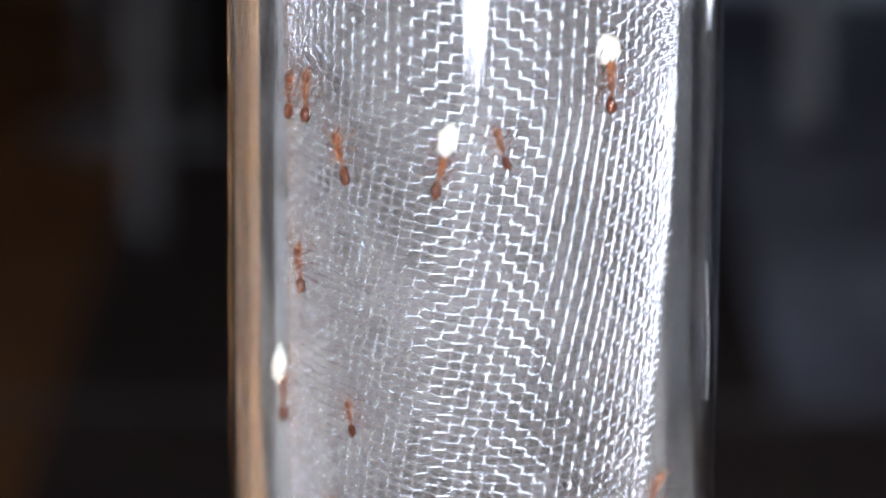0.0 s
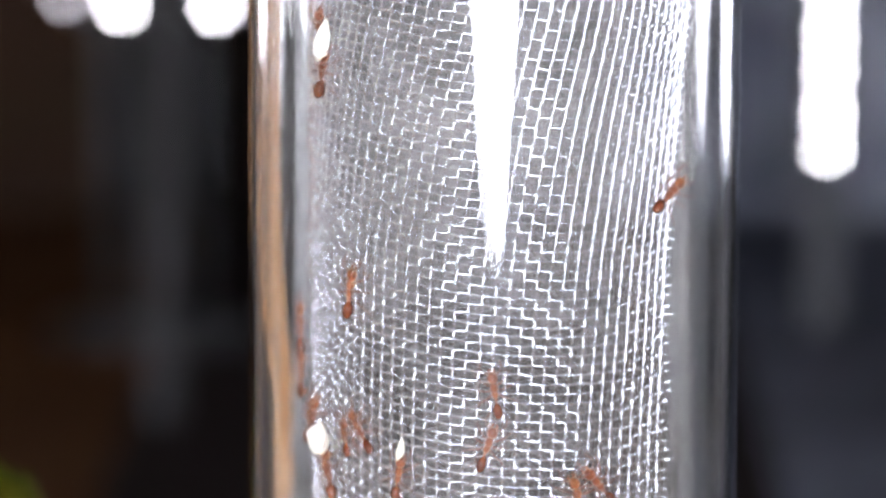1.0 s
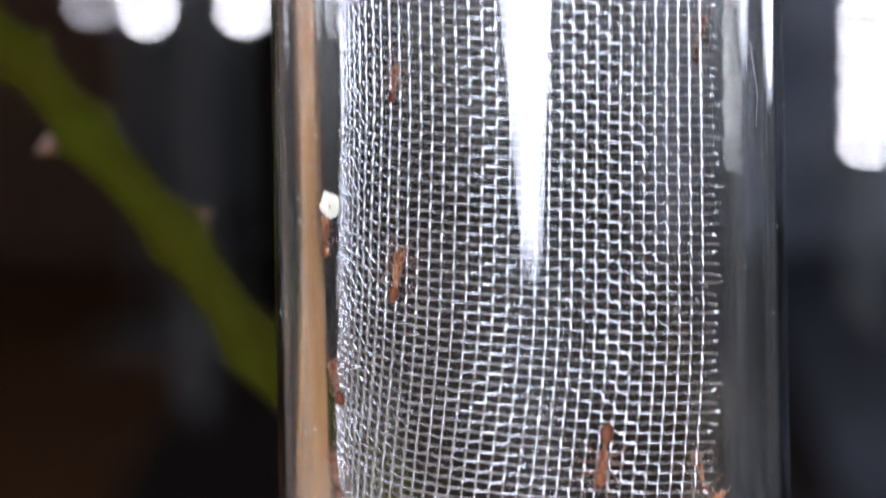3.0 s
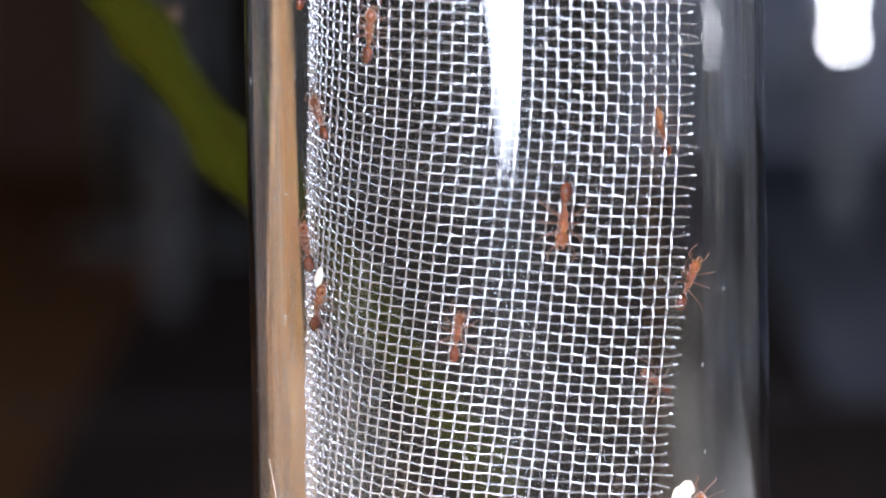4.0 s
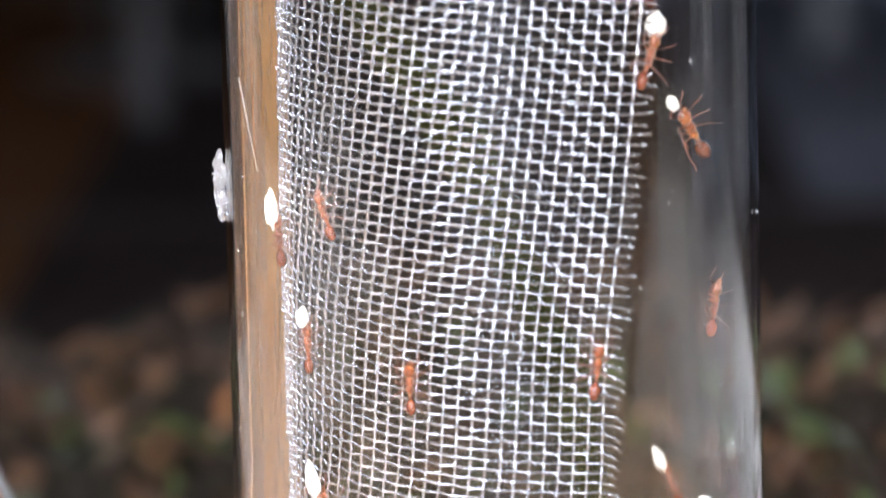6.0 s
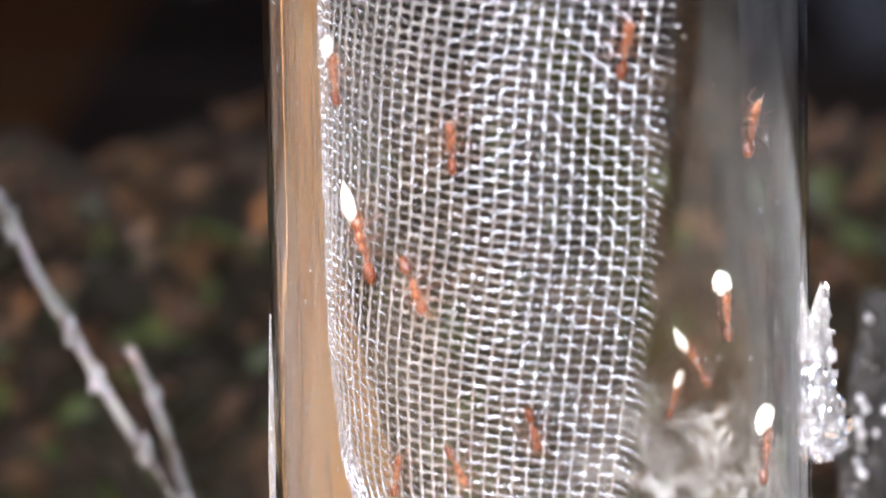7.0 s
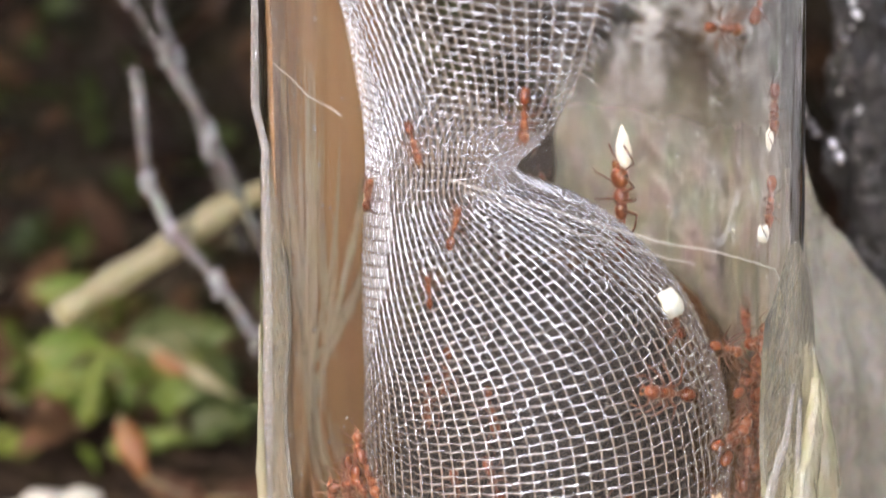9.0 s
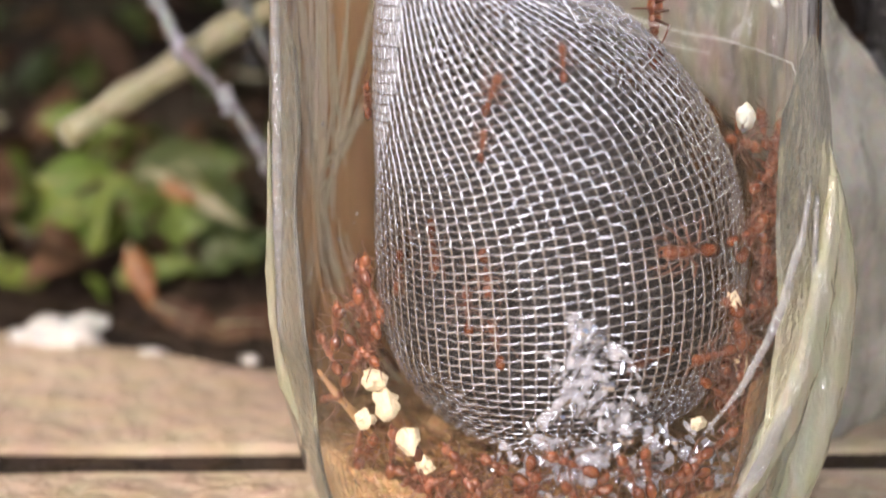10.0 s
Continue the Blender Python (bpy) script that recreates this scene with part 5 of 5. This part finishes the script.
    crawl('m', 1, 0, 'L', [(0.7, 150.7, 135.5), (0.8, 156.0, 136.1), (0.9, 148.7, 136.3), (1.0, 145.7, 135.8), (1.1, 155.0, 135.2), (1.2, 156.6, 135.1), (1.3, 157.3, 135.0), (1.4, 158.7, 135.7), (1.5, 176.6, 134.4), (1.6, 176.4, 134.0), (1.7, 176.6, 134.7), (1.8, 176.6, 135.8), (2.0, 176.6, 137.3)])
    crawl('m', 1, 0, '-', [(1.0, 135.5, 147.5), (1.2, 135.1, 146.5), (1.3, 133.1, 146.5), (1.4, 134.6, 146.2), (1.5, 130.9, 146.1), (1.6, 128.0, 145.5), (1.7, 127.7, 144.0), (1.8, 127.9, 144.9), (2.0, 125.7, 144.9), (2.1, 124.0, 144.9)])
    crawl('m', 0.9, 0, 'l', [(1.5, 118.8, 136.7), (1.6, 117.4, 135.7), (1.7, 116.8, 136.3), (1.8, 118.5, 136.5), (1.9, 118.4, 137.1), (2.0, 118.7, 137.4), (2.1, 116.6, 138.2), (2.2, 118.8, 137.1), (2.3, 117.2, 138.8), (2.4, 116.6, 138.9)])
    crawl('m', 1, 10, '-', [(1.5, 67.4, 135.6), (1.6, 65.2, 134.5), (1.7, 66.4, 134.6), (1.8, 67.6, 134.7), (1.9, 69.9, 135.2), (2.0, 68.8, 134.2), (2.1, 66.3, 134.6), (2.2, 66.2, 133.5), (2.3, 67.6, 133.6), (2.4, 66.3, 133.3), (2.5, 68.8, 132.6)])
    crawl('m', 1, 0, '-', [(1.5, 65.1, 129.1), (1.7, 63.0, 128.0), (1.8, 64.3, 127.5), (1.9, 65.4, 127.7), (2.0, 63.8, 127.2), (2.1, 62.6, 127.3), (2.2, 61.5, 127.2), (2.3, 62.6, 127.9), (2.4, 61.3, 128.2), (2.5, 62.2, 128.5), (2.6, 62.0, 128.8), (2.7, 59.7, 128.8)])
    crawl('m', 0.7, 0, '-', [(2.0, 128.5, 127.9), (2.2, 127.9, 126.5), (2.3, 128.4, 127.0), (2.4, 127.7, 126.2), (2.5, 128.3, 125.4), (2.6, 130.4, 125.6), (2.7, 128.9, 126.3), (2.8, 128.1, 124.6), (3.0, 131.0, 122.0)])
    crawl('m', 1, 0, '-', [(2.5, 129.5, 111.3), (2.6, 131.2, 112.5), (2.7, 128.4, 112.6), (2.8, 128.9, 112.0), (2.9, 132.7, 111.6), (3.0, 129.5, 110.8), (3.1, 127.9, 111.8), (3.2, 129.0, 110.9)])
    crawl('m', 1.15, 180, '-', [(2.8, 73.0, 102.5), (2.9, 74.1, 102.3), (3.0, 73.0, 100.7), (3.1, 72.0, 101.9), (3.2, 73.4, 100.4), (4.3, 76.8, 101.2), (4.5, 75.4, 101.3), (4.8, 70.0, 101.1), (5.0, 74.6, 100.8)])
    crawl('m', 0.9, 30, '-', [(3.0, 158.0, 103.6), (3.2, 164.9, 103.6), (4.3, 147.5, 106.6), (4.5, 153.1, 106.8)])
    crawl('g', 0.8, 0, 'L', [(2.5, 148.8, 110.9), (2.6, 150.0, 112.3), (2.7, 145.0, 112.6), (2.8, 146.5, 112.5), (2.9, 149.0, 113.0), (3.0, 148.1, 112.9), (3.1, 146.8, 114.6), (3.2, 146.1, 113.5)])
    crawl('m', 0.9, 20, '-', [(4.3, 157.4, 97.9), (4.5, 157.2, 97.8), (5.0, 156.9, 96.6), (5.2, 152.5, 96.4)])
    crawl('m', 1, -20, 'l', [(4.3, 149.3, 94.6), (4.5, 149.2, 94.5), (5.0, 147.9, 94.4), (5.2, 146.6, 94.3)])
    crawl('m', 0.9, 0, '-', [(4.3, 103.5, 93.8), (4.5, 105.1, 94.4), (5.0, 104.9, 95.4), (5.2, 102.1, 96.1)])
    crawl('g', 1, 15, '-', [(4.3, 42.8, 96.1), (4.5, 42.2, 97.1), (5.0, 42.6, 99.6)])
    crawl('m', 0.8, 60, '-', [(4.3, 49.7, 90.5), (4.5, 51.3, 90.6), (5.0, 50.3, 90.3), (5.2, 50.0, 90.1)])
    crawl('g', 1, 20, 'L', [(4.3, 49.2, 81.7), (4.5, 50.5, 81.4), (5.0, 52.4, 83.9), (5.2, 51.3, 86.5)])
    crawl('g', 1.2, -30, 'l', [(4.3, 34.7, 82.1), (4.5, 37.3, 81.8), (5.0, 37.0, 81.7), (5.2, 35.1, 81.9)])
    crawl('m', 0.9, 0, 'L', [(4.8, 161.0, 74.6), (5.0, 169.9, 74.1), (5.2, 166.7, 74.7), (6.3, 157.6, 76.3), (6.5, 161.1, 76.9)])
    crawl('m', 0.9, 15, '-', [(5.0, 148.4, 80.4), (5.2, 144.8, 80.3), (6.3, 134.8, 77.4), (6.5, 141.0, 77.5)])
    crawl('m', 0.9, 10, 'l', [(6.3, 143.9, 69.8), (6.5, 148.9, 69.7), (6.8, 148.0, 71.1), (7.0, 148.1, 71.0), (7.3, 147.0, 70.9)])
    crawl('m', 1.25, 10, 'L', [(6.3, 137.7, 59.6), (6.5, 138.8, 59.6), (6.8, 133.9, 61.5), (7.0, 137.0, 61.6), (7.3, 136.4, 63.8), (7.5, 137.3, 64.5)])
    crawl('m', 1.1, 190, '-', [(6.3, 123.0, 59.7), (6.5, 123.8, 59.8), (7.0, 122.0, 60.0), (7.3, 117.9, 59.6), (7.5, 117.6, 59.4), (7.8, 111.3, 57.5), (8.0, 112.0, 57.0)])
    crawl('m', 0.9, 0, '-', [(6.3, 111.6, 68.3), (6.5, 112.1, 68.3), (7.0, 110.8, 67.9), (7.5, 110.6, 66.9)])
    crawl('g', 1, 20, '-', [(6.3, 27.8, 71.4), (6.5, 30.8, 71.9), (7.0, 32.1, 67.8), (7.3, 36.6, 66.6), (7.5, 47.1, 65.6), (7.8, 58.4, 63.5)])
    crawl('m', 1, -10, '-', [(6.3, 65.2, 69.0), (6.5, 67.4, 69.0), (7.0, 68.3, 73.2)])
    crawl('m', 0.8, 180, '-', [(7.0, 92.1, 51.9), (7.5, 91.0, 51.6), (8.0, 91.2, 51.1), (8.5, 90.5, 50.9)])
    crawl('m', 0.8, 0, '-', [(7.0, 130.1, 48.4), (7.5, 130.8, 48.3), (8.0, 131.8, 48.4), (8.5, 133.1, 49.7)])
    crawl('m', 0.8, 200, '-', [(7.0, 111.7, 49.6), (7.5, 103.9, 43.8), (8.0, 108.7, 41.2), (8.5, 114.9, 38.2)])
    crawl('m', 1, 180, '-', [(7.8, 69.5, 39.9), (8.0, 66.5, 39.1), (8.5, 70.3, 39.3), (9.0, 72.9, 39.9), (9.5, 72.8, 39.5)])
    crawl('m', 1.75, 12, 'L', [(8.0, 327.6, 31.0), (8.5, 333.0, 31.0), (9.0, 335.2, 31.0), (9.5, 327.7, 31.0), (10.0, 341.7, 30.4)])
    crawl('m', 0.8, 0, '-', [(8.0, 99.1, 37.7), (8.5, 83.8, 35.6), (9.0, 79.0, 33.1), (9.5, 102.8, 31.2), (10.0, 102.5, 29.0)])
    crawl('m', 0.8, -30, '-', [(8.5, 131.0, 30.9), (9.0, 153.9, 34.2), (9.5, 180.1, 29.2), (10.0, 180.5, 26.3)])
    crawl('g', 0.9, 180, 'l', [(7.8, 21.8, 39.2), (8.0, 19.1, 38.5), (8.5, 16.4, 38.6), (9.0, 15.0, 38.5), (9.5, 13.0, 37.5)])
    crawl('g', 0.9, 180, 'l', [(7.8, 25.6, 31.1), (8.0, 23.0, 30.4), (8.5, 20.5, 32.0), (9.0, 19.4, 33.2), (9.5, 22.1, 35.0)])
    crawl('g', 1, 100, '-', [(7.8, 29.0, 43.7), (8.0, 38.5, 43.7), (8.5, 42.3, 45.0), (9.0, 42.6, 44.4)])
    crawl('m', 1, 190, '-', [(8.5, 128.3, 23.5), (9.0, 128.8, 22.7), (9.5, 127.6, 20.1), (10.0, 132.0, 19.6)])
    crawl('m', 0.9, 170, '-', [(8.5, 112.3, 25.5), (9.0, 121.5, 24.6), (9.5, 117.8, 21.6), (10.0, 149.5, 17.5)])
    crawl('m', 0.9, 180, '-', [(8.5, 103.5, 23.3), (9.0, 105.4, 22.6), (9.5, 113.8, 20.0), (10.0, 112.0, 18.6)])
    crawl('m', 1.3, 80, '-', [(8.5, 54.6, 23.4), (9.0, 48.6, 23.2), (9.5, 48.2, 21.3), (10.0, 49.7, 19.6)])
    crawl('m', 0.9, 0, '-', [(9.0, 118.0, 17.3), (9.5, 116.4, 15.0), (10.0, 118.5, 16.0)])
    crawl('m', 0.9, 20, '-', [(9.0, 105.2, 18.3), (9.5, 105.3, 16.5), (10.0, 108.8, 14.2)])
    crawl('m', 1, 90, '-', [(9.0, 67.5, 16.4), (9.5, 67.5, 14.7), (10.0, 57.0, 13.0)])
    crawl('m', 0.6, 0, '-', [(9.0, 122.5, 29.3), (9.5, 116.2, 27.5), (10.0, 109.1, 26.1)])
    crawl('m', 0.7, 20, '-', [(8.9, 30.4, 37.1), (9.0, 304.2, 31.8), (9.5, 32.0, 32.0), (10.0, 69.6, 30.6)])
    crawl('g', 0.9, 20, 'l', [(6.5, -39.0, 56.8), (7.0, -46.0, 49.5), (7.5, -49.0, 50.5), (8.0, -51.0, 52.8)])
    crawl('g', 0.9, 5, 'L', [(6.5, 32.3, 57.9), (7.0, 43.0, 57.5), (7.5, 39.3, 57.1)])
    crawl('g', 1, 10, 'L', [(7.0, 27.0, 48.3), (7.5, 29.7, 50.0), (8.0, 29.8, 51.0), (8.5, 29.4, 49.5)])
    crawl('g', 0.8, 0, 'l', [(7.0, -54.5, 46.8), (7.5, -51.5, 47.0), (8.0, -52.0, 49.0)])
    crawl('g', 1.1, 40, 'L', [(7.5, 32.5, 42.7), (8.0, 29.8, 45.2), (8.5, 25.9, 45.4)])
    crawl('m', 0.9, 0, '-', [(0.3, 155.4, 173.1), (0.5, 128.2, 171.9)])
    crawl('m', 0.9, 15, '-', [(0.5, 133.5, 146.4), (0.7, 135.5, 144.5), (1.0, 131.6, 139.1), (1.3, 131.4, 137.5)])
    crawl('m', 0.7, 0, '-', [(0.4, 127.9, 154.6), (0.5, 139.0, 148.9), (0.7, 138.6, 138.4)])
    crawl('g', 1, 40, '-', [(0.5, 37.2, 149.0), (0.7, 47.3, 148.1), (1.0, 40.5, 153.5), (1.2, 39.1, 155.1), (1.5, 37.5, 157.4)])
    crawl('m', 1, 0, '-', [(0.0, 145.0, 173.6), (0.2, 146.6, 176.2)])
    crawl('m', 1, 0, '-', [(0.0, 130.4, 170.6), (0.3, 134.9, 173.1), (0.5, 142.6, 170.9)])
    crawl('m', 1, 0, 'L', [(0.0, 100.8, 170.6), (0.2, 98.9, 174.2), (0.4, 96.2, 175.5)])
    crawl('m', 0.8, 20, '-', [(0.0, 84.6, 172.1), (0.3, 87.2, 175.7)])
    crawl('g', 1, 0, 'L', [(0.0, 54.3, 175.2), (0.2, 54.9, 177.0)])
    crawl('m', 0.9, 10, '-', [(0.7, 89.9, 141.6), (1.0, 91.1, 142.3), (1.2, 93.0, 140.4), (1.4, 98.8, 134.5)])
    crawl('m', 0.9, -15, '-', [(0.8, 92.1, 136.7), (1.0, 93.4, 139.0), (1.2, 89.9, 137.2)])
    crawl('m', 1, 20, '-', [(1.0, 60.9, 136.3), (1.2, 62.6, 136.1), (1.4, 67.1, 135.6)])
    crawl('m', 1, 5, '-', [(1.0, 176.3, 143.3), (1.3, 176.6, 144.3), (1.5, 176.4, 145.7), (1.8, 160.9, 145.8), (2.0, 176.7, 146.9)])
    crawl('m', 1, -5, '-', [(1.0, 176.4, 140.4), (1.3, 176.6, 139.9), (1.5, 176.6, 141.0), (1.8, 149.7, 140.8), (2.0, 163.5, 140.8)])
    crawl('m', 1.1, -30, '-', [(1.0, 156.8, 138.6), (1.3, 154.7, 136.6), (1.5, 152.7, 137.7), (1.8, 140.9, 137.5), (2.0, 151.3, 137.4), (2.3, 144.5, 139.2), (2.4, 150.1, 138.9)])
    crawl('m', 0.9, 25, '-', [(1.0, 149.4, 162.7), (1.3, 150.8, 164.4)])
    crawl('g', 0.8, 10, 'l', [(2.0, 39.0, 126.8), (2.3, 39.1, 128.5), (2.5, 38.9, 129.0), (2.7, 41.0, 129.9)])
    crawl('m', 0.9, -20, '-', [(2.5, 37.2, 124.0), (2.7, 36.4, 123.8), (2.9, 38.2, 123.6), (3.0, 40.1, 124.2)])
    crawl('m', 0.9, 30, 'L', [(8.5, 37.8, 26.1), (9.0, 32.2, 26.6), (9.5, 354.7, 24.6), (10.0, 354.8, 23.8)])
    crawl('g', 0.9, -25, '-', [(2.8, 53.4, 100.5), (3.0, 46.5, 98.9), (3.2, 46.2, 99.5), (4.3, 51.5, 106.0)])
    crawl('g', 0.95, 20, '-', [(9.0, 133.6, 19.6), (9.5, 136.4, 18.5), (10.0, 135.6, 18.0)])
    crawl('g', 0.95, 70, '-', [(9.0, 138.1, 17.6), (9.5, 141.2, 16.5), (10.0, 140.3, 16.0)])
    crawl('g', 0.95, -30, '-', [(9.0, 131.5, 17.5), (9.5, 134.3, 16.4), (10.0, 133.4, 15.9)])
    crawl('g', 0.95, 0, '-', [(9.0, 142.8, 16.1), (9.5, 146.4, 14.9), (10.0, 145.2, 14.5)])
    crawl('g', 0.95, 110, '-', [(9.0, 134.1, 15.2), (9.5, 136.8, 14.2), (10.0, 136.0, 13.7)])
    crawl('g', 0.95, 40, '-', [(9.0, 137.7, 13.8), (9.5, 140.8, 12.7), (10.0, 140.1, 12.3)])
    crawl('g', 0.95, 150, '-', [(9.0, 130.1, 18.8), (9.5, 132.7, 17.7), (10.0, 132.0, 17.2)])
    crawl('g', 0.95, -60, '-', [(9.0, 146.5, 14.1), (9.5, 150.2, 12.9), (10.0, 149.1, 12.6)])
    crawl('g', 0.87, 52, '-', [(0, 27.9, 25.5)])
    crawl('g', 0.94, 46, '-', [(0, 40.9, 25.3)])
    crawl('g', 0.92, 148, '-', [(0, 25.5, 23.6)])
    crawl('g', 1.03, 113, '-', [(0, 32.1, 23.1)])
    crawl('g', 0.91, 88, '-', [(0, 24.4, 21.8)])
    crawl('g', 0.88, 13, '-', [(0, 24.2, 20.9)])
    crawl('g', 1.04, 139, '-', [(0, 38.5, 20.9)])
    crawl('g', 0.89, 321, '-', [(0, 22.8, 19.0)])
    crawl('g', 1.09, 190, '-', [(0, 40.3, 19.2)])
    crawl('g', 0.98, 343, '-', [(0, 34.4, 18.0)])
    crawl('g', 0.87, 126, '-', [(0, 32.8, 17.0)])
    crawl('g', 0.83, 280, '-', [(0, 23.6, 15.5)])
    crawl('g', 0.8, 149, '-', [(0, 32.9, 15.2)])
    crawl('g', 1.06, 260, '-', [(0, 42.0, 14.9)])
    crawl('g', 0.93, 147, '-', [(0, 39.9, 13.9)])
    crawl('g', 0.85, 156, '-', [(0, 44.3, 13.3)])
    crawl('g', 1.04, 41, '-', [(0, 49.5, 12.7)])
    crawl('g', 0.99, 143, '-', [(0, 43.9, 11.5)])
    crawl('m', 1, 30, '-', [(0, 1.5, 22.9)])
    crawl('m', 1, -40, '-', [(0, 1.3, 20.3)])
    crawl('m', 1, 80, '-', [(0, 3.9, 17.7)])
    crawl('m', 0.9, 10, '-', [(0, 37.9, 15.5)])
    crawl('m', 1, 120, '-', [(0, 19.7, 13.2)])
    crawl('m', 1, -70, '-', [(0, 31.4, 11.9)])
    crawl('m', 1.1, 40, '-', [(0, 24.3, 9.3)])
    crawl('m', 1, 100, '-', [(0, 20.8, 9.8)])
    crawl('m', 0.9, -20, '-', [(0, 355.3, 23.5)])
    crawl('m', 1, 60, '-', [(0, 30.4, 16.7)])
    crawl('m', 0.9, 0, '-', [(0, 3.8, 16.0)])
    crawl('g', 1, 60, '-', [(0, 137.8, 6.2)])
    crawl('g', 1, 100, '-', [(0, 124.9, 6.3)])
    crawl('g', 1, -60, '-', [(0, 112.7, 6.8)])
    crawl('g', 1, 80, '-', [(0, 103.1, 6.7)])
    crawl('g', 1, 95, '-', [(0, 92.6, 6.7)])
    crawl('g', 1, -80, '-', [(0, 61.4, 6.5)])
    crawl('g', 1, 45, '-', [(0, 48.3, 7.5)])
    crawl('m', 1, 10, '-', [(0, 171.5, 14.0)])
    crawl('m', 1, 170, '-', [(0, 176.6, 14.7)])
    crawl('g', 1, 0, '-', [(0, 157.5, 9.7)])
    crawl('g', 1, 70, '-', [(0, 83.5, 6.5)])
    crawl('g', 1, -110, '-', [(0, 72.8, 6.2)])
    crawl('g', 0.9, 30, '-', [(0, 144.3, 7.2)])
    crawl('g', 1, 120, '-', [(0, 117.3, 5.6)])
    crawl('g', 1, 60, '-', [(0, 97.8, 5.9)])
    crawl('m', 1, 190, '-', [(0, 171.0, 12.2)])
    crawl('g', 1, 30, '-', [(0, 130.0, 8.1)])
    crawl('g', 1, -20, '-', [(0, 33.2, 7.2)])
    crawl('g', 1, 110, '-', [(0, 56.8, 5.3)])
    crawl('m', 0.87, 196, '-', [(0, 6.6, 14.5)])
    crawl('m', 0.99, 24, '-', [(0, 15.9, 11.1)])
    crawl('m', 0.88, 84, '-', [(0, 4.2, 16.7)])
    crawl('m', 1.05, 171, '-', [(0, 1.2, 21.9)])
    crawl('m', 0.99, 312, '-', [(0, 7.9, 12.3)])
    crawl('m', 1, 23, '-', [(0, 3.8, 14.6)])
    crawl('m', 0.89, 11, '-', [(0, 3.9, 16.6)])
    crawl('m', 1.02, 316, '-', [(0, 20.1, 10.1)])
    crawl('m', 0.92, 288, '-', [(0, 19.8, 9.7)])
    crawl('m', 1.06, 35, '-', [(0, 16.4, 21.6)])
    crawl('m', 1.09, 157, '-', [(0, 1.0, 19.3)])
    crawl('m', 0.95, 139, '-', [(0, 9.7, 15.0)])
    crawl('m', 0.98, 326, '-', [(0, 20.3, 9.9)])
    crawl('m', 1.06, 357, '-', [(0, 1.0, 21.7)])
    crawl('m', 1.06, 347, '-', [(0, 4.2, 15.0)])
    crawl('m', 1.01, 76, '-', [(0, 3.8, 14.9)])
    crawl('g', 0.89, 79, '-', [(0, 78.9, 6.4)])
    crawl('g', 0.9, 76, '-', [(0, 122.1, 6.1)])
    crawl('g', 1.03, 62, '-', [(0, 81.0, 7.2)])
    crawl('g', 1.02, -88, '-', [(0, 51.8, 5.7)])
    crawl('g', 0.87, 72, '-', [(0, 130.3, 5.2)])
    crawl('g', 0.81, 119, '-', [(0, 108.6, 6.6)])
    crawl('g', 1.01, -97, '-', [(0, 47.4, 4.5)])
    crawl('g', 0.91, 75, '-', [(0, 100.3, 5.9)])
    crawl('g', 1, 85, '-', [(0, 49.6, 5.3)])
    crawl('g', 0.93, 117, '-', [(0, 95.9, 6.9)])
    crawl('g', 0.89, -110, '-', [(0, 97.8, 6.4)])
    crawl('g', 0.81, 124, '-', [(0, 123.8, 5.5)])
    crawl('g', 0.9, -83, '-', [(0, 103.3, 6.1)])
    crawl('g', 1.02, 84, '-', [(0, 48.0, 5.9)])
    crawl('g', 0.91, 52, '-', [(0, 82.0, 7.0)])
    crawl('g', 0.86, -76, '-', [(0, 111.1, 5.8)])
    crawl('m', 0.83, 293, '-', [(0, 160.7, 13.2)])
    crawl('m', 0.84, 180, '-', [(0, 176.3, 14.8)])
    crawl('m', 0.9, 244, '-', [(0, 176.3, 15.9)])
    crawl('m', 0.98, 342, '-', [(0, 176.7, 15.1)])
    crawl('m', 1.04, 346, '-', [(0, 170.1, 12.5)])
    crawl('m', 0.87, 205, '-', [(0, 170.4, 12.2)])

motions()
